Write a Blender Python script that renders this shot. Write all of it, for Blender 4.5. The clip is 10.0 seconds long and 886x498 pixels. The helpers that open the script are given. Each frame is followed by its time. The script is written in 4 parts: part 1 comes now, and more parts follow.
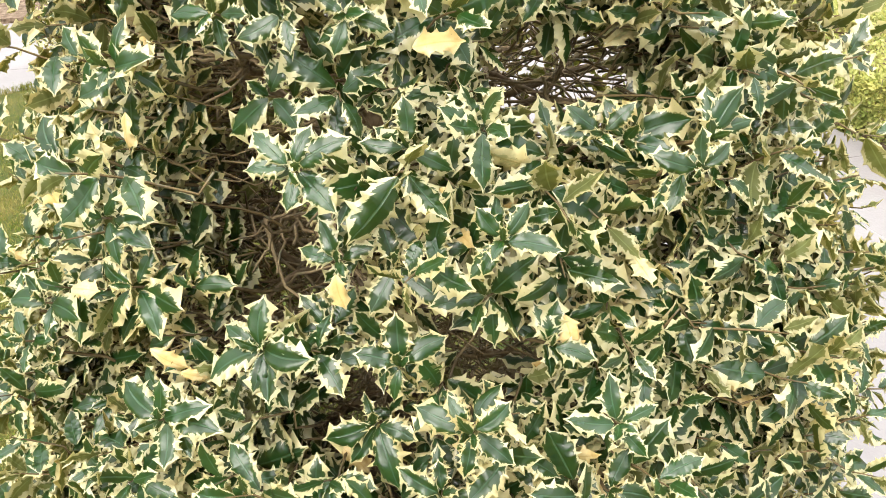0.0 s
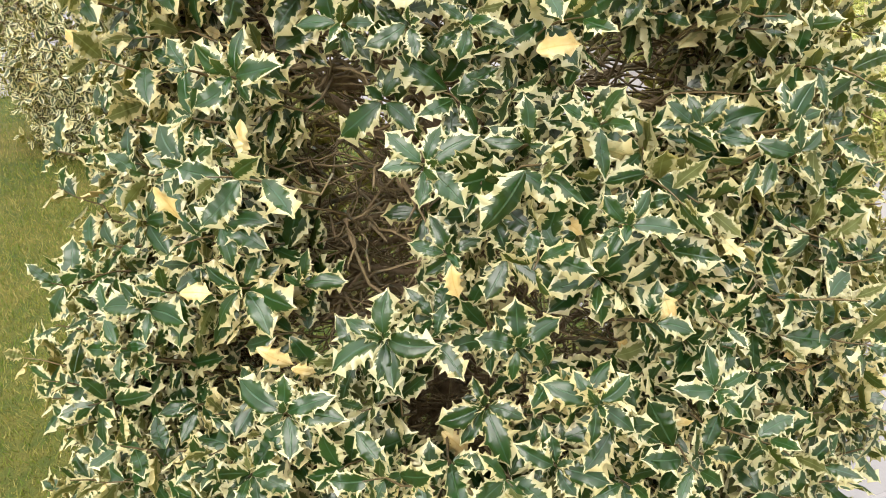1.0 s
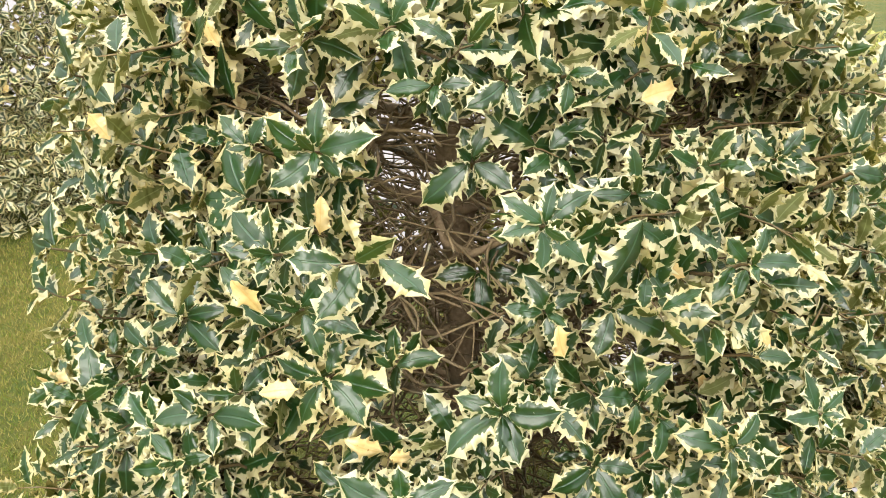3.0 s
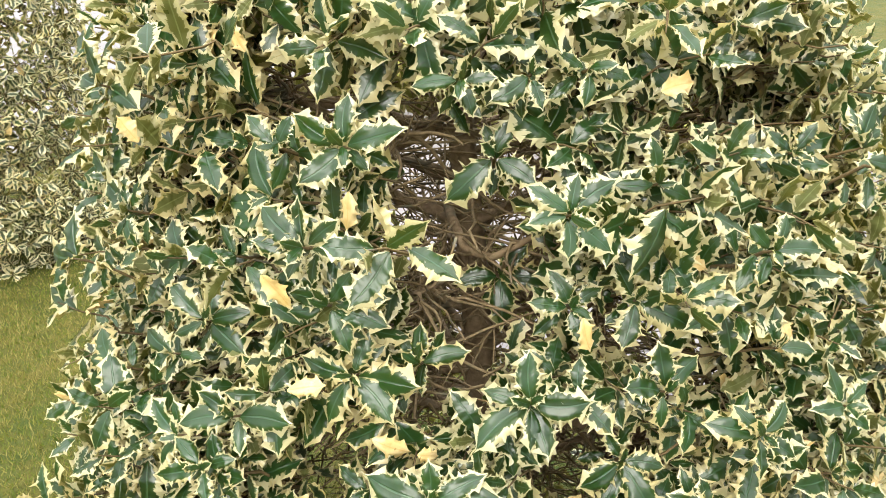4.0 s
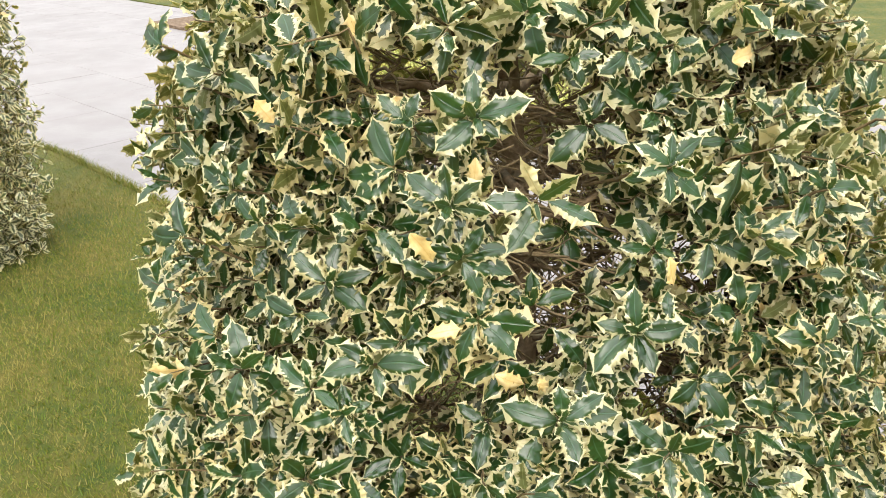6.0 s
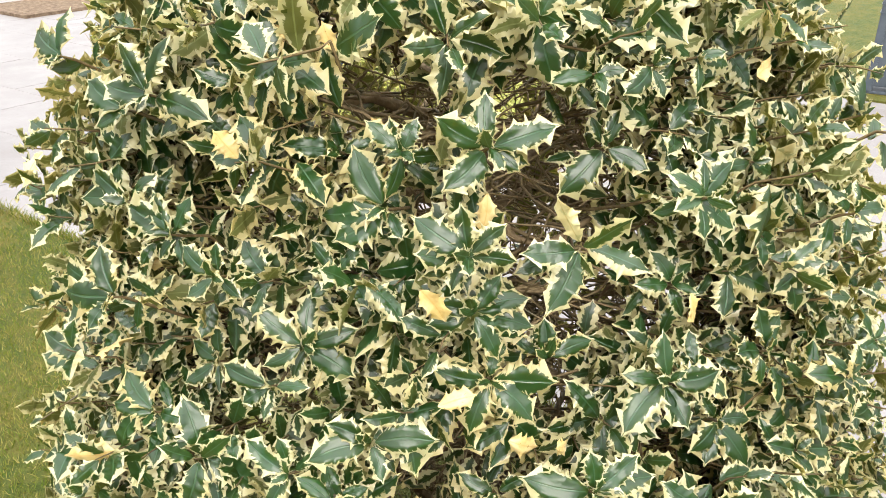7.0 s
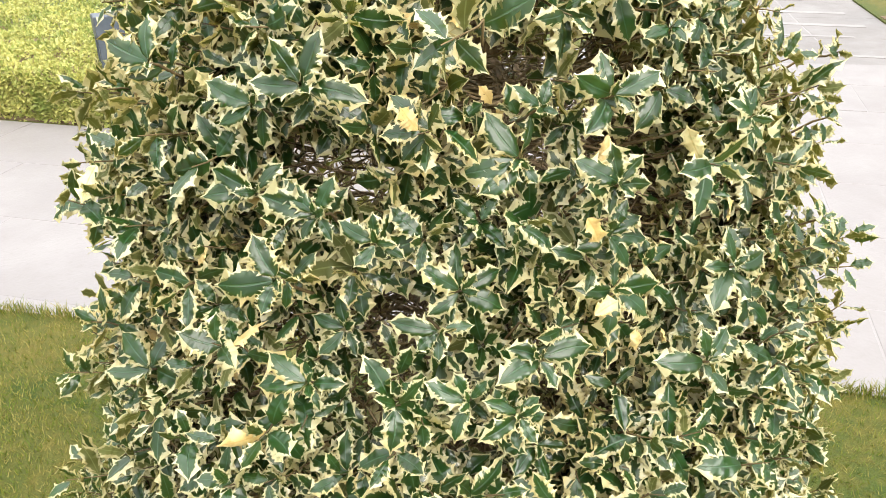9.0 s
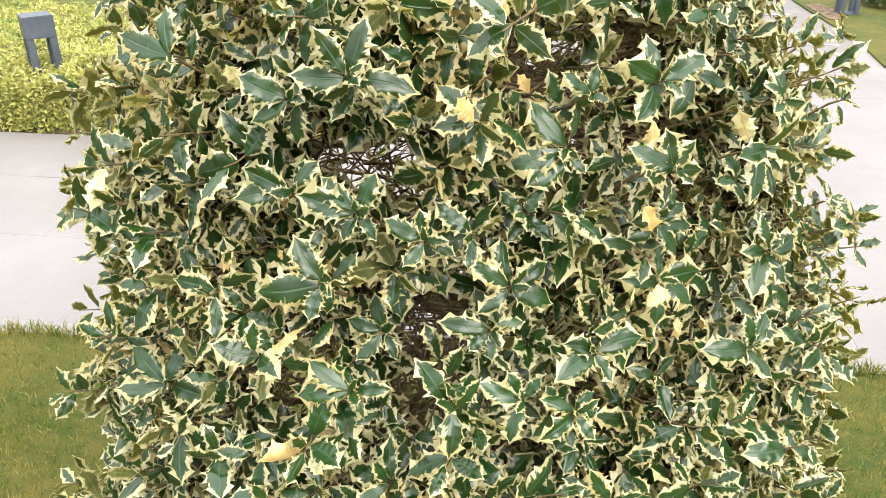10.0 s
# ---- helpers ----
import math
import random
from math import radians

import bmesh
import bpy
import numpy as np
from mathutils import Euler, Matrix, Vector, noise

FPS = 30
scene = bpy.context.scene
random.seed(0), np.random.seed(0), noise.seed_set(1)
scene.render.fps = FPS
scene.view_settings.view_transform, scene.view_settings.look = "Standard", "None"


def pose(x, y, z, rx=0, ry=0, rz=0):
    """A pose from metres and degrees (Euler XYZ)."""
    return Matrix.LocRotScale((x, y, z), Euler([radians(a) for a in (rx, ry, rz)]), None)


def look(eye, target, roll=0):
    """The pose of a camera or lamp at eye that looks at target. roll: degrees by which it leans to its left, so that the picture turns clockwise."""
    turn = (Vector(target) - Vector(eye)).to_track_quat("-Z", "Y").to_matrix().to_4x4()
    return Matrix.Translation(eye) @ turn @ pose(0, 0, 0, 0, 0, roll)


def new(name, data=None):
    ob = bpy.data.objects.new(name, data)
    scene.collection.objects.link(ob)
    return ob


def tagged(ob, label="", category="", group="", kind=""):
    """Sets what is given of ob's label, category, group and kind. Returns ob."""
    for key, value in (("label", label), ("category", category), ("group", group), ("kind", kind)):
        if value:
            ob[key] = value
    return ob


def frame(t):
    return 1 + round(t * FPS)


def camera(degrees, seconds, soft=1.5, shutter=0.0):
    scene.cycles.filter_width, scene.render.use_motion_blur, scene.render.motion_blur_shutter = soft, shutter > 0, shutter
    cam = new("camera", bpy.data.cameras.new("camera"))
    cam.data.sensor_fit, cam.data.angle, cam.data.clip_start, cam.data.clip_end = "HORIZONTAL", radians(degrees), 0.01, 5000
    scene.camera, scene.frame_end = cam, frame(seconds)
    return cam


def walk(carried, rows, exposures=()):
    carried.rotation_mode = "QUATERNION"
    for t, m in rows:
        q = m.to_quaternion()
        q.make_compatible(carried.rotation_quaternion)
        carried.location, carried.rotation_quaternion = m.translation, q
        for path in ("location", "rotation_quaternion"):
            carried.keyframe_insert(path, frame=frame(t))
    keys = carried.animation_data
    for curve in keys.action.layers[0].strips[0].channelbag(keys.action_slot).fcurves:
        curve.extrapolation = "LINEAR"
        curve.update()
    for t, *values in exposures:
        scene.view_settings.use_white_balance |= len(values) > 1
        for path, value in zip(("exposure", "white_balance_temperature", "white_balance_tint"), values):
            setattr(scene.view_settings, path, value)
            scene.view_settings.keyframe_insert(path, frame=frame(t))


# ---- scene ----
# ---- camera and walk ----
cam = camera(56.5, 10.0, soft=0.85)
PATH = [
    (0, (0.004, -0.025, 1.515), (-0.014, 1.717, 0.532), 0.0),
    (0.5, (-0.123, -0.088, 1.523), (-0.002, 1.652, 0.545), -0.3),
    (1, (-0.195, -0.078, 1.525), (-0.025, 1.668, 0.564), 0.6),
    (1.5, (-0.233, 0.015, 1.515), (0.017, 1.763, 0.575), 1.0),
    (2, (-0.285, 0.065, 1.509), (0.028, 1.801, 0.566), 1.2),
    (2.5, (-0.372, 0.048, 1.535), (0.12, 1.748, 0.602), 0.5),
    (2.7, (-0.407, 0.041, 1.544), (0.108, 1.737, 0.617), 0.0),
    (3.8, (-0.474, 0.003, 1.485), (0.103, 1.756, 0.713), -0.9),
    (4, (-0.483, 0.008, 1.488), (0.086, 1.758, 0.706), -1.2),
    (4.5, (-0.512, 0.02, 1.482), (0.057, 1.762, 0.68), -2.0),
    (5, (-0.603, -0.039, 1.492), (0.015, 1.68, 0.677), -2.3),
    (5.5, (-0.721, -0.1, 1.51), (0.008, 1.575, 0.697), -1.8),
    (5.7, (-0.744, -0.083, 1.509), (0.012, 1.584, 0.702), -1.7),
    (6.8, (-0.801, 0.193, 1.505), (0.231, 1.685, 0.664), 0.4),
    (7, (-0.813, 0.209, 1.508), (0.28, 1.656, 0.665), 0.6),
    (7.5, (-0.854, 0.257, 1.509), (0.346, 1.617, 0.667), 0.6),
    (8, (-0.94, 0.314, 1.528), (0.388, 1.541, 0.671), -0.2),
    (8.5, (-1.068, 0.379, 1.524), (0.339, 1.506, 0.659), -0.6),
    (9, (-1.203, 0.416, 1.533), (0.275, 1.43, 0.645), -1.0),
    (9.5, (-1.256, 0.452, 1.544), (0.266, 1.396, 0.654), -1.0),
    (10, (-1.245, 0.547, 1.519), (0.315, 1.419, 0.62), -0.9),
]
EXPOSURES = [(0, 1.04), (0.5, 0.86), (1.0, 0.78), (2.5, 0.86), (4.0, 0.95), (5.0, 0.79), (5.5, 0.73), (7.0, 0.92), (10, 0.96)]
walk(cam, [(t, look(eye, target, roll)) for t, eye, target, roll in PATH], EXPOSURES)

# ---- world and sun: bright overcast ----
SUN_EL, SUN_AZ = 38.0, 206.0
world = bpy.data.worlds.new("overcast_sky")
scene.world = world
world.use_nodes = True
wn, wl = world.node_tree.nodes, world.node_tree.links
sky = wn.new("ShaderNodeTexSky")
sky.sky_type, sky.sun_disc = "NISHITA", False
sky.sun_elevation, sky.sun_rotation = radians(SUN_EL), radians(SUN_AZ)
sky.dust_density, sky.air_density = 4.0, 1.0
veil = wn.new("ShaderNodeMix")
veil.data_type = "RGBA"
veil.inputs["Factor"].default_value = 0.85
wl.new(sky.outputs[0], veil.inputs[6])
# overcast: the cloud is brightest overhead and dims towards the horizon
coords = wn.new("ShaderNodeTexCoord")
split = wn.new("ShaderNodeSeparateXYZ")
wl.new(coords.outputs["Generated"], split.inputs[0])
dome = wn.new("ShaderNodeMapRange")
for k, v in ((1, 0.0), (2, 1.0), (3, 0.34), (4, 1.85)):
    dome.inputs[k].default_value = v
height = wn.new("ShaderNodeMath")
height.operation = "POWER"
height.inputs[1].default_value = 1.6
above = wn.new("ShaderNodeMath")
above.operation = "MAXIMUM"
above.inputs[1].default_value = 0.0
wl.new(split.outputs[2], above.inputs[0])
wl.new(above.outputs[0], height.inputs[0])
wl.new(height.outputs[0], dome.inputs[0])
cloud = wn.new("ShaderNodeVectorMath")
cloud.operation = "SCALE"
cloud.inputs[0].default_value = (12.0, 12.05, 12.15)
wl.new(dome.outputs[0], cloud.inputs["Scale"])
wl.new(cloud.outputs[0], veil.inputs[7])
wl.new(veil.outputs[2], wn["Background"].inputs["Color"])
wn["Background"].inputs["Strength"].default_value = 0.14
sun = new("sun", bpy.data.lights.new("sun", "SUN"))
sun.data.energy, sun.data.angle, sun.data.color = 1.45, radians(40), (1.0, 0.95, 0.87)
# the brightest part of the cloud stands behind the viewer
az = radians(SUN_AZ)
sun.matrix_world = look((0, 0, 10), (0 - 10 * math.cos(radians(SUN_EL)) * math.sin(az), 0 - 10 * math.cos(radians(SUN_EL)) * math.cos(az), 10 - 10 * math.sin(radians(SUN_EL))))


# ---- materials ----
def material(name, rough=0.6, spec=0.5):
    m = bpy.data.materials.new(name)
    m.use_nodes = True
    b = m.node_tree.nodes["Principled BSDF"]
    b.inputs["Roughness"].default_value = rough
    b.inputs["Specular IOR Level"].default_value = spec
    return m, m.node_tree.nodes, m.node_tree.links, b


def put(nodes, links, kind, sets=(), wires=(), operation=""):
    """A node with its settings: sets (socket, value), wires (socket, output)."""
    n = nodes.new(kind)
    if operation:
        n.operation = operation
    for key, value in sets:
        n.inputs[key].default_value = value
    for key, out in wires:
        links.new(out, n.inputs[key])
    return n


def maths(nodes, links, op, a, b=None, c=None, clamp=False):
    n = nodes.new("ShaderNodeMath")
    n.operation, n.use_clamp = op, clamp
    for k, v in enumerate((a, b, c)):
        if v is None:
            continue
        if isinstance(v, (int, float)):
            n.inputs[k].default_value = v
        else:
            links.new(v, n.inputs[k])
    return n.outputs[0]


def mixed(nodes, links, fac, a, b):
    n = nodes.new("ShaderNodeMix")
    n.data_type = "RGBA"
    for key, v in ((0, fac), (6, a), (7, b)):
        if isinstance(v, (int, float)):
            n.inputs[key].default_value = v
        elif isinstance(v, tuple):
            n.inputs[key].default_value = (*v, 1)
        else:
            links.new(v, n.inputs[key])
    return n.outputs[2]


def spread(nodes, links, x, lo, hi):
    n = nodes.new("ShaderNodeMapRange")
    n.interpolation_type = "SMOOTHSTEP"
    links.new(x, n.inputs[0])
    n.inputs[1].default_value, n.inputs[2].default_value = lo, hi
    return n.outputs[0]


def grain(nodes, links, vector, scale, detail=3.0, rough=0.55):
    return put(nodes, links, "ShaderNodeTexNoise", [("Scale", scale), ("Detail", detail), ("Roughness", rough)], [("Vector", vector)]).outputs[0]


def holly_leaf(name, centre, flecks, cream, rough, under=False, rim=0.0):
    """Variegated leaf: a green middle, greyer flecks, a ragged cream margin along the veins and a pale midrib."""
    m, n, l, b = material(name, rough, 0.35 if under else 0.95)
    pos = n.new("ShaderNodeNewGeometry").outputs["Position"]
    uv = put(n, l, "ShaderNodeSeparateXYZ", wires=[(0, n.new("ShaderNodeUVMap").outputs[0])])
    side = maths(n, l, "ABSOLUTE", maths(n, l, "MULTIPLY_ADD", uv.outputs[1], 2.0, -1.0))
    along = uv.outputs[0]
    # streaks run out from the midrib, slanted forward
    slant = maths(n, l, "MULTIPLY_ADD", side, -0.22, along)
    streak = put(n, l, "ShaderNodeCombineXYZ", wires=[(0, maths(n, l, "MULTIPLY", slant, 11.0)), (1, maths(n, l, "MULTIPLY", uv.outputs[1], 2.2))])
    seat = put(n, l, "ShaderNodeVectorMath", [(1, (40, 40, 40))], [(0, pos)], operation="MULTIPLY")
    coords = put(n, l, "ShaderNodeVectorMath", wires=[(0, streak.outputs[0]), (1, seat.outputs[0])], operation="ADD").outputs[0]
    ragged = grain(n, l, coords, 1.0, 2.0)
    whim = grain(n, l, pos, 17.0, 1.0)
    edge = maths(n, l, "ADD", maths(n, l, "MULTIPLY_ADD", ragged, 1.15, side), maths(n, l, "MULTIPLY", whim, 0.85))
    tip = maths(n, l, "MULTIPLY", spread(n, l, along, 0.84, 1.0), 0.25)
    edge = maths(n, l, "ADD", edge, tip)
    margin = maths(n, l, "MAXIMUM", spread(n, l, edge, 1.66 - rim, 1.71 - rim), spread(n, l, side, 0.86, 0.92))
    halo = spread(n, l, edge, 1.36 - rim, 1.66 - rim)
    tone = grain(n, l, pos, 9.0, 2.0)
    green = mixed(n, l, spread(n, l, tone, 0.35, 0.7), centre, tuple(c * 1.6 for c in centre))
    green = mixed(n, l, maths(n, l, "MULTIPLY", halo, 0.4), green, flecks)
    rib = spread(n, l, side, 0.085, 0.03)
    green = mixed(n, l, maths(n, l, "MULTIPLY", rib, 0.65), green, tuple(c * 2.2 + 0.06 for c in centre))
    age = grain(n, l, pos, 6.0, 2.0)
    pale = mixed(n, l, spread(n, l, age, 0.4, 0.75), cream, (cream[0], cream[1] * 0.9, cream[2] * 0.72))
    colour = mixed(n, l, margin, green, pale)
    spots = spread(n, l, grain(n, l, pos, 420.0, 2.0), 0.72, 0.78)
    colour = mixed(n, l, maths(n, l, "MULTIPLY", spots, 0.35), colour, (0.16, 0.10, 0.04))
    l.new(colour, b.inputs["Base Color"])
    veins = put(n, l, "ShaderNodeTexWave", [("Scale", 0.36), ("Distortion", 1.5), ("Detail", 1.0)], [("Vector", streak.outputs[0])]).outputs[1]
    relief = maths(n, l, "MULTIPLY_ADD", veins, 0.03, maths(n, l, "MULTIPLY_ADD", rib, -0.8, maths(n, l, "MULTIPLY_ADD", grain(n, l, pos, 40.0, 1.0), 1.2, maths(n, l, "MULTIPLY", grain(n, l, pos, 170.0, 2.0), 0.35))))
    bump = put(n, l, "ShaderNodeBump", [("Strength", 0.5), ("Distance", 0.0016)], [("Height", relief)])
    l.new(bump.outputs[0], b.inputs["Normal"])
    l.new(maths(n, l, "MULTIPLY_ADD", grain(n, l, pos, 60.0, 2.0), 0.24, rough - 0.12), b.inputs["Roughness"])
    through_leaf = mixed(n, l, 0.55, colour, (0.56, 0.51, 0.17))
    glow = put(n, l, "ShaderNodeBsdfTranslucent", wires=[("Color", through_leaf)])
    both = put(n, l, "ShaderNodeMixShader", [(0, 0.60 if under else 0.46)], [(1, b.outputs[0]), (2, glow.outputs[0])])
    l.new(both.outputs[0], n["Material Output"].inputs[0])
    return m


CREAM = (0.78, 0.73, 0.43)
LEAF_TOP = holly_leaf("holly_leaf_upper", (0.012, 0.056, 0.012), (0.070, 0.125, 0.042), CREAM, 0.22, rim=0.0)
LEAF_PALE = holly_leaf("pale_holly_leaf_upper", (0.014, 0.048, 0.012), (0.075, 0.115, 0.035), CREAM, 0.32, rim=0.10)
LEAF_FAR = holly_leaf("wide_margined_holly_leaf_upper", (0.018, 0.050, 0.012), (0.085, 0.120, 0.035), CREAM, 0.34, rim=0.22)
LEAF_UNDER = holly_leaf("holly_leaf_underside", (0.165, 0.185, 0.060), (0.22, 0.23, 0.085), (0.70, 0.66, 0.40), 0.5, True, rim=0.08)


def faded_leaf(name, a, b2, patch):
    m, n, l, b = material(name, 0.5, 0.4)
    pos = n.new("ShaderNodeNewGeometry").outputs["Position"]
    colour = mixed(n, l, spread(n, l, grain(n, l, pos, 45.0, 4.0), 0.35, 0.7), a, b2)
    colour = mixed(n, l, spread(n, l, grain(n, l, pos, 260.0, 2.0), 0.68, 0.75), colour, (0.25, 0.13, 0.04))
    uv = put(n, l, "ShaderNodeSeparateXYZ", wires=[(0, n.new("ShaderNodeUVMap").outputs[0])])
    side = maths(n, l, "ABSOLUTE", maths(n, l, "MULTIPLY_ADD", uv.outputs[1], 2.0, -1.0))
    colour = mixed(n, l, maths(n, l, "MULTIPLY", spread(n, l, side, 0.10, 0.03), 0.5), colour, (0.55, 0.36, 0.10))
    stain = spread(n, l, maths(n, l, "ADD", grain(n, l, pos, 70.0, 3.0), maths(n, l, "MULTIPLY", side, -0.25)), 0.42, 0.55)
    colour = mixed(n, l, maths(n, l, "MULTIPLY", stain, 0.45), colour, patch)
    l.new(colour, b.inputs["Base Color"])
    bump = put(n, l, "ShaderNodeBump", [("Strength", 0.3), ("Distance", 0.001)], [("Height", grain(n, l, pos, 140.0))])
    l.new(bump.outputs[0], b.inputs["Normal"])
    return m


LEAF_YELLOW = faded_leaf("yellowed_leaf", (0.64, 0.47, 0.18), (0.68, 0.54, 0.28), (0.50, 0.31, 0.09))
LEAF_CREAM = faded_leaf("cream_leaf", (0.72, 0.65, 0.35), (0.66, 0.55, 0.26), (0.14, 0.22, 0.06))


def bark(name, a, b2, scale):
    m, n, l, b = material(name, 0.8, 0.25)
    pos = n.new("ShaderNodeNewGeometry").outputs["Position"]
    colour = mixed(n, l, spread(n, l, grain(n, l, pos, scale, 5.0), 0.3, 0.7), a, b2)
    colour = mixed(n, l, spread(n, l, grain(n, l, pos, scale * 0.2, 2.0), 0.55, 0.75), colour, (0.16, 0.15, 0.10))
    l.new(colour, b.inputs["Base Color"])
    bump = put(n, l, "ShaderNodeBump", [("Strength", 0.6), ("Distance", 0.002)], [("Height", grain(n, l, pos, scale * 2.5, 4.0))])
    l.new(bump.outputs[0], b.inputs["Normal"])
    return m


BARK = bark("holly_bark", (0.23, 0.165, 0.095), (0.36, 0.265, 0.16), 90.0)
TWIG = bark("holly_twig", (0.22, 0.16, 0.085), (0.32, 0.24, 0.135), 120.0)
SHOOT = bark("young_shoot", (0.13, 0.09, 0.042), (0.20, 0.145, 0.065), 150.0)


def turf(name, lush, dry, fine):
    m, n, l, b = material(name, 0.75, 0.25)
    pos = n.new("ShaderNodeNewGeometry").outputs["Position"]
    patch = spread(n, l, grain(n, l, pos, 2.2, 4.0), 0.36, 0.66)
    tufts = spread(n, l, grain(n, l, pos, 22.0, 5.0), 0.40, 0.62)
    colour = mixed(n, l, maths(n, l, "MULTIPLY_ADD", patch, 0.6, maths(n, l, "MULTIPLY", tufts, 0.4)), lush, dry)
    bits = spread(n, l, grain(n, l, pos, fine, 3.0), 0.35, 0.75)
    colour = mixed(n, l, maths(n, l, "MULTIPLY", bits, 0.45), colour, tuple(c * 0.4 for c in lush))
    l.new(colour, b.inputs["Base Color"])
    bump = put(n, l, "ShaderNodeBump", [("Strength", 0.9), ("Distance", 0.012)], [("Height", grain(n, l, pos, fine, 4.0))])
    l.new(bump.outputs[0], b.inputs["Normal"])
    return m


TURF = turf("mown_turf", (0.055, 0.084, 0.010), (0.160, 0.132, 0.025), 190.0)


def blade():
    m, n, l, b = material("grass_blade", 0.6, 0.3)
    geo = n.new("ShaderNodeNewGeometry")
    patch = spread(n, l, grain(n, l, geo.outputs["Position"], 2.2, 4.0), 0.36, 0.66)
    tufts = spread(n, l, grain(n, l, geo.outputs["Position"], 15.0, 3.0), 0.40, 0.66)
    patch = maths(n, l, "MULTIPLY_ADD", patch, 0.5, maths(n, l, "MULTIPLY", tufts, 0.6))
    own = geo.outputs["Random Per Island"]
    colour = mixed(n, l, own, (0.095, 0.150, 0.014), (0.240, 0.218, 0.036))
    straw = spread(n, l, maths(n, l, "MULTIPLY_ADD", patch, 0.45, own), 0.70, 0.95)
    colour = mixed(n, l, straw, colour, (0.30, 0.26, 0.08))
    l.new(colour, b.inputs["Base Color"])
    glow = put(n, l, "ShaderNodeBsdfTranslucent", wires=[("Color", colour)])
    both = put(n, l, "ShaderNodeMixShader", [(0, 0.3)], [(1, b.outputs[0]), (2, glow.outputs[0])])
    l.new(both.outputs[0], n["Material Output"].inputs[0])
    return m


BLADE = blade()


def stone(name, a, b2, c2):
    m, n, l, b = material(name, 0.45, 0.5)
    pos = n.new("ShaderNodeNewGeometry").outputs["Position"]
    colour = mixed(n, l, spread(n, l, grain(n, l, pos, 1.6, 5.0), 0.35, 0.7), a, b2)
    colour = mixed(n, l, maths(n, l, "MULTIPLY", spread(n, l, grain(n, l, pos, 38.0, 5.0), 0.5, 0.8), 0.4), colour, c2)
    own = n.new("ShaderNodeObjectInfo").outputs["Random"]
    colour = mixed(n, l, maths(n, l, "MULTIPLY", own, 0.25), colour, c2)
    l.new(colour, b.inputs["Base Color"])
    l.new(maths(n, l, "MULTIPLY_ADD", grain(n, l, pos, 3.0, 4.0), 0.5, 0.2), b.inputs["Roughness"])
    bump = put(n, l, "ShaderNodeBump", [("Strength", 0.3), ("Distance", 0.004)], [("Height", grain(n, l, pos, 60.0, 5.0))])
    l.new(bump.outputs[0], b.inputs["Normal"])
    return m


PAVING = stone("pale_paving", (0.200, 0.182, 0.176), (0.235, 0.217, 0.211), (0.175, 0.157, 0.148))
SIDE_PAVING = stone("beige_paving", (0.150, 0.134, 0.124), (0.185, 0.168, 0.158), (0.125, 0.110, 0.100))
BAND = stone("pale_strip", (0.215, 0.20, 0.19), (0.25, 0.235, 0.225), (0.185, 0.17, 0.16))
MORTAR = stone("paving_joint", (0.225, 0.206, 0.200), (0.255, 0.236, 0.229), (0.20, 0.182, 0.175))


def earth():
    m, n, l, b = material("bare_earth", 0.95, 0.15)
    pos = n.new("ShaderNodeNewGeometry").outputs["Position"]
    colour = mixed(n, l, spread(n, l, grain(n, l, pos, 20.0, 6.0), 0.35, 0.7), (0.13, 0.09, 0.06), (0.26, 0.19, 0.13))
    l.new(colour, b.inputs["Base Color"])
    bump = put(n, l, "ShaderNodeBump", [("Strength", 1.0), ("Distance", 0.03)], [("Height", grain(n, l, pos, 45.0, 6.0))])
    l.new(bump.outputs[0], b.inputs["Normal"])
    return m


EARTH = earth()


def hedge_leaf(name, a, b2, c2):
    m, n, l, b = material(name, 0.5, 0.4)
    pos = n.new("ShaderNodeNewGeometry").outputs["Position"]
    own = n.new("ShaderNodeNewGeometry").outputs["Random Per Island"]
    colour = mixed(n, l, own, a, b2)
    colour = mixed(n, l, spread(n, l, grain(n, l, pos, 3.5, 3.0), 0.5, 0.75), colour, c2)
    l.new(colour, b.inputs["Base Color"])
    glow = put(n, l, "ShaderNodeBsdfTranslucent", wires=[("Color", colour)])
    both = put(n, l, "ShaderNodeMixShader", [(0, 0.25)], [(1, b.outputs[0]), (2, glow.outputs[0])])
    l.new(both.outputs[0], n["Material Output"].inputs[0])
    return m


HEDGE_LEAF = hedge_leaf("hedge_leaf", (0.25, 0.29, 0.06), (0.60, 0.56, 0.19), (0.17, 0.23, 0.045))
SHRUB_LEAF = hedge_leaf("shrub_leaf", (0.060, 0.095, 0.030), (0.13, 0.17, 0.05), (0.05, 0.08, 0.03))


def painted_metal():
    m, n, l, b = material("grey_painted_metal", 0.45, 0.5)
    pos = n.new("ShaderNodeNewGeometry").outputs["Position"]
    colour = mixed(n, l, spread(n, l, grain(n, l, pos, 14.0, 4.0), 0.35, 0.75), (0.060, 0.075, 0.095), (0.085, 0.10, 0.12))
    l.new(colour, b.inputs["Base Color"])
    l.new(maths(n, l, "MULTIPLY_ADD", grain(n, l, pos, 30.0, 3.0), 0.3, 0.3), b.inputs["Roughness"])
    bump = put(n, l, "ShaderNodeBump", [("Strength", 0.15), ("Distance", 0.001)], [("Height", grain(n, l, pos, 400.0))])
    l.new(bump.outputs[0], b.inputs["Normal"])
    return m


METAL = painted_metal()


